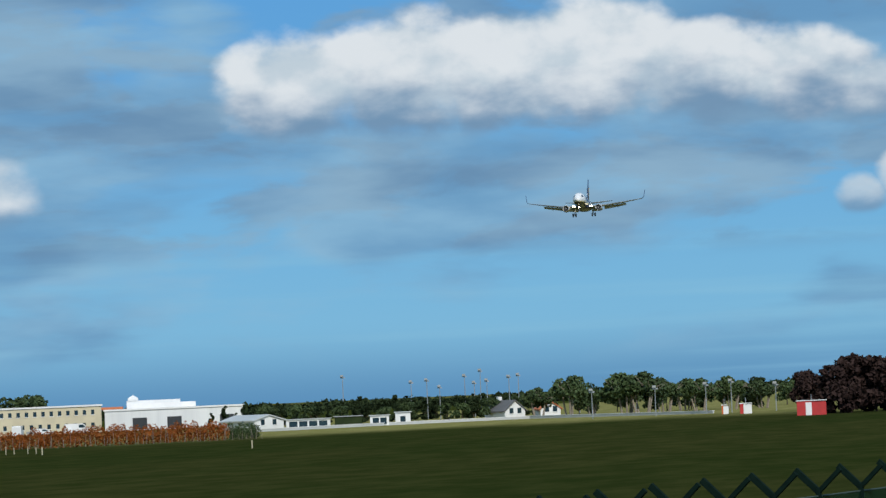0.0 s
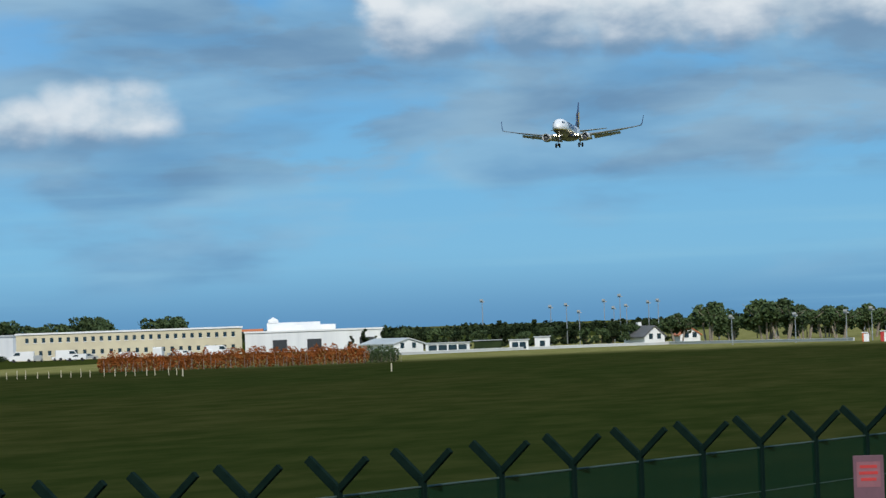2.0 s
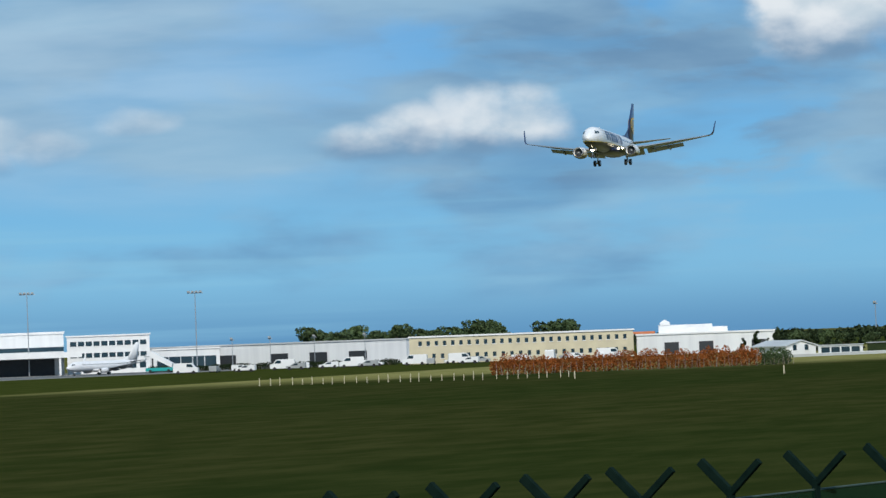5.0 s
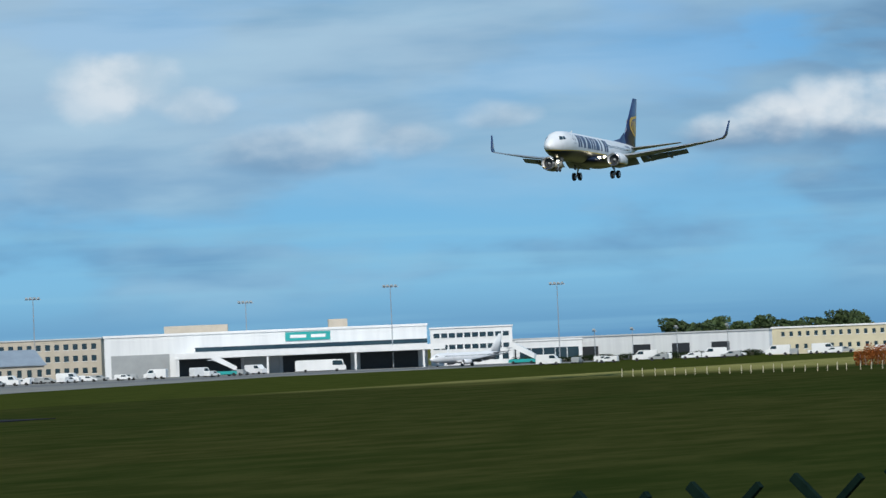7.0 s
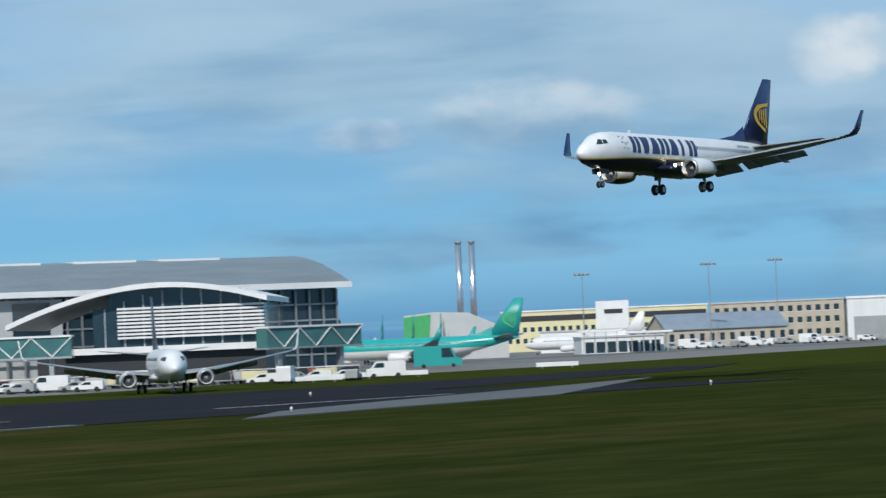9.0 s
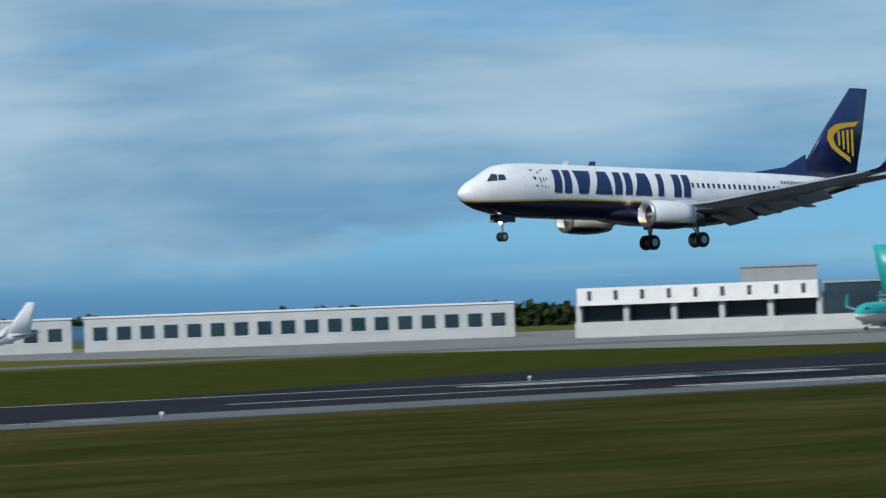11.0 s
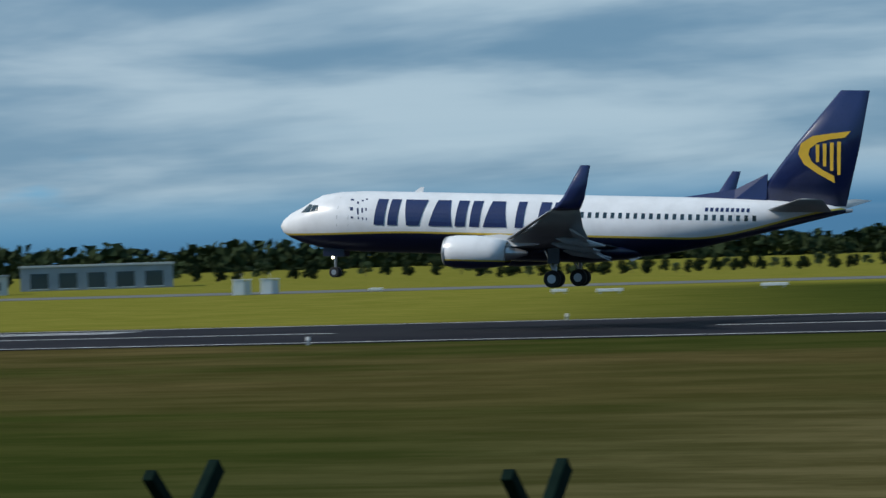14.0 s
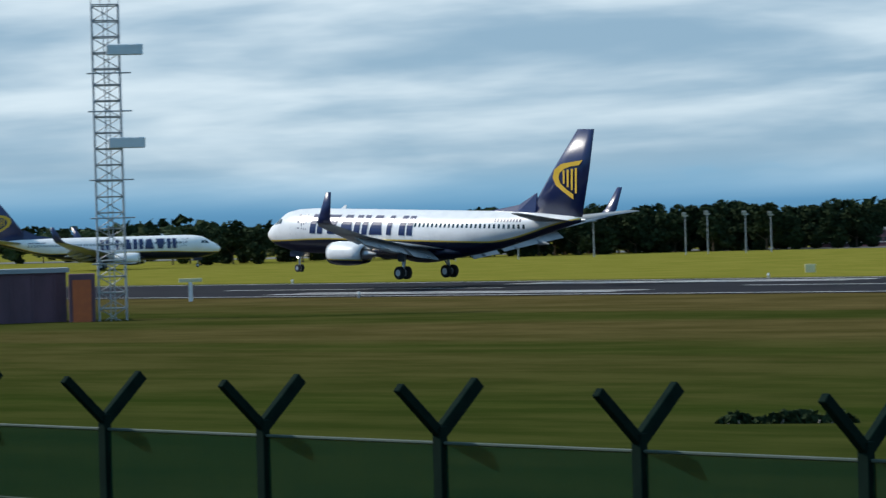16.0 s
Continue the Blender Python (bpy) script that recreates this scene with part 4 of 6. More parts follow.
def pier():
    a, b = P(45.55, 560), P(41.95, 556)
    m, L = frame_between(a, b)
    root = thing("pier_building", "boarding pier with a white arched roof and louvres", "airport pier", m)
    part("lower_wall", box(0, L, 0, 40, -0.3, 5.2), DARK, root)
    part("glass_band", box(L * 0.25, L, 0.2, 40, 5.203, 12.0), GLASS, root)
    part("white_ledge", box(L * 0.12, L * 1.02, -1.5, 0.15, 5.0, 6.0), WHITE, root)
    for i in range(9):
        part("louvre", box(L * 0.36, L, -0.9, -0.3, 7.2 + 0.56 * i, 7.52 + 0.56 * i), WHITE, root)
    n = 20
    prof = [(L * (-0.12 + 1.14 * i / n), 8.7 + 6.2 * math.sin(math.pi * (0.02 + 0.80 * i / n)) ** 0.9) for i in range(n + 1)]
    ring = [(x, z + 0.8) for x, z in prof] + [(x, z) for x, z in reversed(prof)]
    part("arched_roof", loft([[(x, y, z) for x, z in ring] for y in (-3, 42)]), WHITE, root, "white arched roof")
    face = [(L * 0.3, 12.0)] + [(x, z - 0.03) for x, z in prof if L * 0.3 <= x <= L] + [(L, 12.0)]
    part("arch_glass", loft([[(x, y, z) for x, z in face] for y in (0.2, 0.6)]), GLASS, root)
    for i in range(9):
        part("mullion", box(L * (0.3 + 0.085 * i), L * (0.3 + 0.085 * i) + 0.2, 0.0, 0.19, 5.3, 15.0 - 0.12 * (i - 5) ** 2), STEEL, root)
    return root


terminal()
pier()


def air_bridge(a, b, z=5.0):
    m, L = frame_between(a, b)
    root = thing("air_bridge", "glazed passenger bridge on steel legs beside a pier", "passenger bridge", m, group="passenger bridges")
    part("floor", box(0, L, 0, 3, z - 0.3, z), STEEL, root)
    part("roof", box(0, L, 0, 3, z + 2.9, z + 3.2), WHITE, root)
    part("glazing", box(0.1, L - 0.1, 0.3, 2.7, z + 0.003, z + 2.897), TEALGLASS, root)
    n = max(3, int(L / 3))
    for i in range(n):
        x0, x1 = L * i / n, L * (i + 1) / n
        part("brace", tube((x0, 0.15, z if i % 2 else z + 2.9), (x1, 0.15, z + 2.9 if i % 2 else z), 0.11, n=6), WHITE, root)
    for x in (L * 0.15, L * 0.8):
        part("leg", box(x, x + 0.7, 1, 2, -0.2, z - 0.303), STEEL, root)
    return root


TEALGLASS = mat("green tinted glazing", (0.07, 0.19, 0.19), (0.04, 0.12, 0.13), 0.2, scale=0.3, coat=0.4)
air_bridge(P(46.9, 548), P(45.0, 545))
air_bridge(P(41.9, 545), P(40.4, 560))
# boiler flues
for az in (38.84, 38.63):
    x, y = P(az, 930)
    f = thing("boiler_flue", "tall polished steel boiler flue", "chimney", pose(x, y, 0), group="boiler flues")
    part("flue", tube((0, 0, -0.3), (0, 0, 29.2), 0.8, n=18), CHROME, f, smooth=True)
    part("rim", tube((0, 0, 29.203), (0, 0, 29.6), 0.9, n=18), STEEL, f)
    part("base_plinth", box(-1.2, 1.2, -1.2, 1.2, -0.2, 0.8, 0.05), GREY, f)


# ---- trees and hedges ----
def leaf_cloud(bm, rng, centre, radii, count, size, hollow=0.55):
    cx, cy, cz = centre
    for _ in range(count):
        while True:
            p = Vector((rng.uniform(-1, 1), rng.uniform(-1, 1), rng.uniform(-1, 1)))
            if hollow < p.length < 1:
                break
        c = Vector((cx + p.x * radii[0], cy + p.y * radii[1], cz + p.z * radii[2]))
        s = size * rng.uniform(0.6, 1.3)
        u = Vector((rng.uniform(-1, 1), rng.uniform(-1, 1), rng.uniform(-1, 1))).normalized()
        v = u.orthogonal().normalized()
        w = (Matrix.Rotation(rng.uniform(0, 6.3), 3, u) @ v)
        t = u.cross(w)
        vs = [bm.verts.new(c + s * (a * w + b * t + e * u)) for a, b, e in ((-1, -0.5, 0), (0.2, -0.9, 0.25), (1, 0.1, 0), (0, 0.9, 0.3))]
        bm.faces.new(vs)


def tree(name, label, seed, height, spread, leaf, bark=None, stems=1, bare=0.3, clumps=14, leaves=90, group=""):
    rng = random.Random(seed)
    root = thing(name, label, "tree", group=group)
    bm = bmesh.new()
    for k in range(stems):
        a = rng.uniform(0, 6.3)
        foot = Vector((0.25 * spread * math.cos(a) * (stems > 1), 0.25 * spread * math.sin(a) * (stems > 1), -0.3))
        fork = Vector((foot.x * 1.9, foot.y * 1.9, height * (bare + 0.15)))
        add_tube(bm, foot, fork, 0.022 * height + 0.05, 0.013 * height + 0.03, 7)
        for _ in range(4):
            a = rng.uniform(0, 6.3)
            add_tube(bm, fork * rng.uniform(0.75, 0.98), fork + Vector((math.cos(a) * spread * 0.6, math.sin(a) * spread * 0.6, height * rng.uniform(0.1, 0.35))), 0.010 * height, 0.02, 5)
    part("trunk", bm, bark or BARK, root)
    bm = bmesh.new()
    for i in range(clumps):
        a, r, u = rng.uniform(0, 6.3), math.sqrt(rng.random()), rng.random()
        w = spread * (1 - 0.55 * u)
        c = (w * r * math.cos(a), w * r * math.sin(a), height * (bare + (0.93 - bare) * u))
        k = rng.uniform(0.22, 0.4) * spread
        leaf_cloud(bm, rng, c, (k * 1.2, k * 1.2, k * 0.75), leaves, 0.07 * height * 0.5 + 0.1)
    part("crown", bm, leaf, root)
    return root


def plant(source, az, d, turn=0.0, scale=1.0):
    x, y = P(az, d)
    m = pose(x, y, 0, 0, 0, turn)
    made = copy_thing(source, m)
    made.scale = (scale, scale, scale * (0.9 + 0.2 * ((turn * 7.3) % 1)))
    return made


rt = random.Random(5)
oak = tree("tree", "round-headed green tree at the airfield edge", 1, 8.0, 4.6, LEAF, group="trees")
oak.matrix_world = pose(*P(20.9, 1010), 0)
pine = tree("pine_tree", "broad-headed tree with pale bare stems", 2, 8.2, 4.8, LEAF, PALEBARK, 4, 0.42, 18, 100, group="tall trees by the field")
pine.matrix_world = pose(*P(10.35, 690), 0)
copper = tree("copper_tree", "dark copper-leaved broad tree", 3, 8.6, 4.6, LEAFRED, BARK, 2, 0.08, 26, 110, group="dark trees")
copper.matrix_world = pose(*P(6.95, 560), 0)
dark = tree("woodland_tree", "dark green tree of a wood", 4, 8.6, 4.0, LEAFDARK, BARK, 1, 0.1, 18, 80, group="woodland trees")
dark.matrix_world = pose(*P(129.5, 655), 0)
spire = tree("conifer", "narrow dark green conifer tree", 6, 6.0, 1.3, LEAFDARK, BARK, 1, 0.05, 16, 50, group="conifers")
spire.matrix_world = pose(*P(14.6, 770), 0)
for az, d, s in ((11.25, 692, 0.9), (10.1, 688, 1.02), (11.75, 720, 0.7), (9.75, 700, 0.8), (9.2, 705, 0.8), (8.7, 710, 0.76), (10.9, 720, 0.7), (9.45, 730, 0.78), (8.2, 715, 0.72)):
    plant(pine, az, d, rt.uniform(0, 360), s)
for az, d, s in ((6.35, 562, 0.97), (5.8, 565, 1.05), (5.2, 570, 1.0), (4.6, 575, 1.1), (7.5, 590, 0.7), (4.0, 575, 1.1)):
    plant(copper, az, d, rt.uniform(0, 360), s)
for i in range(26):
    plant(oak if i % 3 else dark, 7.3 + 0.30 * i + rt.uniform(-0.1, 0.1), rt.uniform(735, 800), rt.uniform(0, 360), (0.66 if i < 16 else 0.52) * rt.uniform(0.8, 1.15))
for i in range(34):
    plant(spire, 11.6 + 0.16 * i + rt.uniform(-0.05, 0.05), rt.uniform(760, 840), rt.uniform(0, 360), rt.uniform(0.5, 1.0))
for az in (15.35, 15.6, 15.9, 16.1):
    plant(oak, az, 800, rt.uniform(0, 360), 0.55)
for i in range(15):
    plant(oak, 20.9 + 0.2 * i + rt.uniform(-0.06, 0.06), rt.uniform(1000, 1060), rt.uniform(0, 360), rt.uniform(0.9, 1.25))
plant(oak, 19.75, 1000, 30, 1.35), plant(oak, 20.0, 1000, 80, 1.3)
# western woods
for i in range(52):
    plant(dark, 125.9 + 0.125 * i + rt.uniform(-0.05, 0.05), rt.uniform(640, 680), rt.uniform(0, 360), rt.uniform(0.78, 1.02))
for i in range(34):
    plant(dark if i % 3 else oak, 132.4 + 0.17 * i + rt.uniform(-0.08, 0.08), rt.uniform(640, 700), rt.uniform(0, 360), rt.uniform(0.62, 0.95))
for i in range(18):
    plant(dark if i % 2 else oak, 138.0 + 0.35 * i, rt.uniform(760, 830), rt.uniform(0, 360), rt.uniform(0.7, 0.95))
for i in range(46):
    plant(dark if i % 4 else oak, 100.4 + 0.19 * i + rt.uniform(-0.08, 0.08), rt.uniform(690, 760), rt.uniform(0, 360), rt.uniform(0.24, 0.4))
for i in range(40):
    plant(dark if i % 4 else oak, 109.2 + 0.38 * i + rt.uniform(-0.08, 0.08), rt.uniform(800, 880), rt.uniform(0, 360), rt.uniform(0.36, 0.6))


def far_woods(name, label, az0, az1, d, height, leaf, seed):
    """A distant belt of trees, too far off to tell its trees apart."""
    rng = random.Random(seed)
    bm = bmesh.new()
    az = az0
    while az < az1:
        x, y = P(az, d * rng.uniform(0.97, 1.05))
        h = height * rng.uniform(0.6, 1.1)
        leaf_cloud(bm, rng, (x, y, h * 0.42), (h * 0.9, h * 0.9, h * 0.55), 80, h * 0.2, 0.2)
        az += math.degrees(h * 0.55 / d)
    return tagged(part(name, bm, leaf), label, "woods", kind="stuff")


far_woods("far_woods_east", "distant dark belt of trees", 2.0, 24.0, 1500, 4.6, LEAFDARK, 11)
far_woods("far_woods_north", "distant low belt of dark trees", 91.0, 101.0, 1130, 3.2, LEAFDARK, 12)


def far_ridge():
    """Rising land beyond the airfield's northern edge, its haze painted as blue."""
    rng = random.Random(31)
    rings, az = [], 58.0
    while az < 98.5:
        x, y = P(az, 1230)
        dx, dy = P(az, 1.0)
        h = 5.6 + 0.9 * noise.noise((az * 0.35, 2.0, 0)) + rng.uniform(-0.12, 0.12)
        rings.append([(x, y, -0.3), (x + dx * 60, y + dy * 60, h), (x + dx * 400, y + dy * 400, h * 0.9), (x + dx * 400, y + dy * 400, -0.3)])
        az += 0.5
    tagged(part("backdrop_ridge", loft(rings), HAZE, smooth=True), "distant wooded ridge, blue haze painted into its colour", "hills", kind="structure")


far_ridge()
far_woods("far_woods_town", "distant low trees behind aprons", 52.0, 86.0, 1300, 9.0, LEAFDARK, 13)
far_woods("far_woods_west", "distant dark belt of trees", 100.0, 142.0, 1300, 11.0, LEAFDARK, 14)


def hedge(name, label, a, b, height, width, leaf, seed, n):
    rng = random.Random(seed)
    m, L = frame_between(a, b)
    root = thing(name, label, "hedge", m)
    bm = bmesh.new()
    for i in range(n):
        x = L * (i + 0.5) / n
        h = height * rng.uniform(0.75, 1.12)
        leaf_cloud(bm, rng, (x, 0, h * 0.48), (L / n * 1.1, width, h * 0.5), 260, 0.13, 0.1)
    part("foliage", bm, leaf, root)
    bm = bmesh.new()
    for i in range(n):
        x = L * (i + rng.random()) / n
        add_tube(bm, (x, -width, -0.2), (x + rng.uniform(-0.3, 0.3), -width, height * rng.uniform(0.3, 0.7)), 0.03, 0.02, 5)
    part("stems", bm, PALEBARK, root)
    return root


hedge("rust_hedge", "rust-coloured dry hedge with pale stems", P(20.9, 545), P(16.68, 552), 3.1, 1.0, RUST, 21, 60)
hedge("green_bush_row", "green bushes beside the rust hedge", P(16.66, 553), P(16.2, 556), 2.6, 1.0, LEAF, 22, 8)
hedge("field_hedge", "low dark hedge along the field edge", P(26.3, 905), P(22.4, 850), 1.6, 0.9, LEAFDARK, 23, 60)
# low clump of dark leaves that makes a dark streak in the grass
hedge("dark_bush", "low dark leafy clump in the grass", P(129.35, 99), P(127.5, 99), 0.55, 0.3, LEAFDARK, 24, 7)


# ---- houses, cabins, masts ----
def small_house(name, label, az, d, w, depth, eave, ridge, wall, roof, turn, category="house", chimney=True):
    x, y = P(az, d)
    root = thing(name, label, category, pose(x, y, 0, 0, 0, turn))
    part("wall", loft([[(0, yy, -0.3), (w, yy, -0.3), (w, yy, eave), (w / 2, yy, ridge), (0, yy, eave)] for yy in (0, depth)]), wall, root)
    k = (ridge - eave) / (w / 2)
    for s in (0, 1):
        xa = -0.4 if s == 0 else w + 0.4
        za = eave - 0.4 * k
        part("roof", loft([[(xa, yy, za + 0.05), (w / 2, yy, ridge + 0.05), (w / 2, yy, ridge + 0.28), (xa, yy, za + 0.28)] for yy in (-0.3, depth + 0.3)]), roof, root)
    if chimney:
        part("chimney", box(w / 2 - 0.4, w / 2 + 0.4, depth * 0.7, depth * 0.7 + 0.9, ridge - 0.5, ridge + 1.0), wall, root)
    window(root, w * 0.22, 0.9, 0.9, 1.1)
    window(root, w * 0.62, 0.9, 0.9, 1.1)
    return root


small_house("house", "white gabled cottage with grey slate roof", 12.28, 735, 4.6, 9, 1.5, 3.4, WHITE, TILEROOF, -50)
small_house("house", "small white house with orange clay roof", 11.72, 740, 4.2, 6, 1.5, 2.9, WHITE, REDROOF, -66)
small_house("barn", "low pale barn with grey roof", 16.25, 715, 7.0, 12, 1.7, 2.7, WHITE, LIGHTGREY, -40, "barn", False)
block("shed_row", "long low white shed with a flat roof", P(15.75, 700), P(15.05, 700), 6, 1.7, CLAD, LIGHTGREY, ((0.3, 4, 1.6, 1.1, 0.05, 0.95),), "shed", 0.15)
block("green_shed", "low green metal shed beside the road", P(14.98, 705), P(14.55, 705), 5, 1.9, LEAFDARK, GREY, (), "shed", 0.15)
block("flat_shed", "small white flat-roofed shed", P(14.42, 690), P(14.12, 690), 4, 1.9, WHITE, LIGHTGREY, ((0.2, 2, 1.2, 1.3, 0.1, 0.9),), "shed", 0.15)
block("flat_shed", "small white flat-roofed shed beside the road", P(14.02, 695), P(13.78, 695), 4, 2.3, WHITE, LIGHTGREY, ((0.2, 1, 1.0, 1.4, 0.1, 0.9),), "shed", 0.15)
# pale boundary wall along the eastern road
for a0, a1, d0, d1 in ((16.4, 14.2, 668, 690), (14.2, 11.9, 690, 700), (11.9, 9.0, 700, 640)):
    m, L = frame_between(P(a0, d0), P(a1, d1))
    w = thing("boundary_wall", "low pale concrete boundary wall along a road", "wall", m)
    part("wall", box(0, L - 0.02, 0, 0.25, -0.3, 0.45), LIGHTGREY, w)
    part("coping", box(0, L - 0.02, -0.06, 0.31, 0.453, 0.55), WHITE, w)


def cabin(name, label, az, d, w, h, left, right, split=0.45):
    m, L = frame_between(P(az + math.degrees(w / 2 / d), d), P(az - math.degrees(w / 2 / d), d))
    root = thing(name, label, "equipment cabin", m, group="equipment cabins")
    part("red_bay", box(0, w * split, 0, 2.4, -0.2, h, 0.03), left, root)
    part("bay", box(w * split + 0.003, w, 0.1, 2.3, -0.2, h - 0.1, 0.03), right, root)
    part("roof", box(-0.1, w + 0.1, -0.1, 2.5, h + 0.003, h + 0.12), WHITE, root)
    part("door", box(w * 0.3, w * 0.3 + 0.9, -0.06, -0.003, 0.0, h * 0.9), WHITE, root)
    part("aerial", tube((w * 0.5, 1.2, h + 0.12), (w * 0.5, 1.2, h + 1.0), 0.05, n=6), STEEL, root)
    return root


cabin("cabin", "red and white equipment cabin on the grass", 7.45, 546, 4.4, 2.15, RED, RED)
cabin("cabin", "white and red equipment cabin on the grass", 8.48, 612, 2.0, 1.7, RED, WHITE, 0.3)
cabin("cabin", "small orange equipment cabin", 8.82, 620, 0.9, 1.5, ORANGE, ORANGE, 0.5)
cabin("cabin", "white equipment cabin with dark door", 112.62, 535, 2.7, 2.2, WHITE, LIGHTGREY, 0.6)
cabin("cabin", "white equipment cabin with dark door", 112.18, 535, 2.7, 2.2, WHITE, LIGHTGREY, 0.6)

def mast(az, d, h, heads, label, name="light_mast", r=0.16):
    x, y = P(az, d)
    root = thing(name, label, "light mast", pose(x, y, 0, 0, 0, az - 90), group="light masts")
    part("pole", tube((0, 0, -0.3), (0, 0, h), r, r * 0.55, 8), STEEL, root)
    if heads:
        part("crossarm", box(-heads * 0.5, heads * 0.5, -0.12, 0.12, h - 0.3, h - 0.05), STEEL, root)
        for i in range(heads):
            part("lamp_head", box(-heads * 0.5 + i, -heads * 0.5 + i + 0.7, -0.5, 0.1, h - 0.03, h + 0.4, 0.04), GREY, root)
    return root


for az, d, h in ((25.56, 930, 20), (28.2, 925, 21), (30.5, 935, 18.5), (33.84, 920, 21.3), (34.9, 880, 20.3), (36.9, 880, 19)):
    mast(az, d, h, 4, "tall apron light mast with a row of lamps")
for az, h in ((14.83, 10.1), (13.75, 8.3), (13.5, 8.6), (12.9, 9.2), (12.65, 10.2), (12.55, 8.0), (12.75, 7.6), (12.2, 8.6), (12.05, 8.9), (13.3, 7.0), (11.1, 6.4), (10.2, 6.2)):
    mast(az, 790, h, 1, "slender grey steel street light", "street_light", 0.12)
for az, h in ((10.9, 4.9), (9.9, 5.0), (9.1, 5.2), (8.7, 5.6), (8.0, 4.8)):
    mast(az, 640, h, 1, "slender grey steel street light", "street_light", 0.1)
for az in (24.4, 25.0, 23.7, 22.9):
    mast(az, 880, 7.5, 1, "slender grey steel street light", "street_light", 0.12)
for az, h in ((129.95, 6.6), (129.6, 6.8), (129.0, 6.6), (128.6, 6.4), (132.6, 6.6), (133.6, 6.6), (131.4, 6.2)):
    mast(az, 600, h, 1, "slender grey steel perimeter light", "street_light", 0.11)
for az in (85.0, 83.6, 82.2, 80.8, 79.4, 78.0, 76.6, 75.2, 73.8):
    mast(az, 735, 8.6 + 0.02 * (85 - az), 1, "short grey steel apron light", "street_light", 0.15)
for az in (48.0, 47.2, 46.5, 50.4):
    mast(az, 585, 15.0, 2, "apron light mast beside the terminal")

# white marker posts along the field edge
for i in range(30):
    az = 24.6 - 0.17 * i + rt.uniform(-0.03, 0.03)
    d = 520 - 1.2 * i
    x, y = P(az, d)
    p = thing("marker_post", "short white marker post in the grass", "marker post", pose(x, y, 0), group="white marker posts")
    part("stake", box(-0.045, 0.045, -0.04, 0.04, -0.2, 0.8 + 0.4 * rt.random(), 0.015), CREAM, p)
for az, d in ((16.3, 445), (19.6, 470)):
    x, y = P(az, d)
    p = thing("marker_post", "short white marker post in the grass", "marker post", pose(x, y, land(x, y)), group="white marker posts")
    part("stake", box(-0.08, 0.08, -0.06, 0.06, -0.2, 1.0, 0.02), CREAM, p)


def marker_board(az, d, w, h, material, label="white airfield guidance board", n=1):
    m, L = frame_between(P(az + math.degrees(w / 2 / d), d), P(az - math.degrees(w / 2 / d), d))
    root = thing("guidance_board", label, "airfield sign", m, group="airfield boards")
    part("board", box(0, w, 0, 0.3, 0.25, 0.25 + h, 0.03), material, root)
    for x in (w * 0.15, w * 0.85):
        part("foot", box(x - 0.08, x + 0.08, 0.05, 0.25, -0.2, 0.249), STEEL, root)
    return root


for az, d, w, h in ((84.15, 302, 3.7, 0.55), (89.85, 303, 2.0, 0.5), (37.35, 556, 6.5, 0.9), (39.95, 520, 10, 0.9), (40.9, 505, 8, 0.9), (47.85, 455, 6.0, 0.7), (46.85, 455, 4.0, 0.7), (41.2, 500, 8, 0.8),
                    (97.2, 420, 2.4, 0.5), (95.5, 560, 3.0, 0.6), (93.8, 540, 2.6, 0.6), (92.4, 580, 3.4, 0.6), (90.6, 560, 3, 0.6), (89.6, 560, 3.0, 0.6), (88.6, 560, 3.0, 0.6), (88.0, 600, 3, 0.6),
                    (99.6, 420, 3.0, 0.5), (96.7, 560, 2.4, 0.5), (101.9, 480, 1.5, 0.4), (98.4, 520, 2.0, 0.5), (106.8, 430, 3.2, 0.5), (104.2, 440, 3.3, 0.5), (110.5, 520, 2, 0.5), (119.6, 480, 2.5, 0.5), (119.2, 480, 1.5, 0.5),
                    (107.6, 440, 2.0, 0.5), (121.4, 470, 2.0, 0.4)):
    marker_board(az, d, w, h * 0.75, WHITE)
marker_board(128.0, 352, 1.0, 0.95, YELLOW, "small pale yellow runway board")
marker_board(82.2, 470, 4.5, 0.8, ORANGE, "orange board at airfield works")
marker_board(79.2, 430, 2.5, 0.8, ORANGE, "orange board at airfield works")


def runway_light(x, y):
    p = thing("runway_light", "small white elevated runway edge light", "runway light", pose(x, y, land(x, y)), group="runway edge lights")
    part("stem", tube((0, 0, -0.1), (0, 0, 0.3), 0.08, n=8), STEEL, p)
    part("lamp", tube((0, 0, 0.301), (0, 0, 0.5), 0.12, 0.09, 10), WHITE, p)
    return p


for i in range(-9, 6):
    for y in (197.0, 247.5):
        runway_light(i * 60 - 18, y)


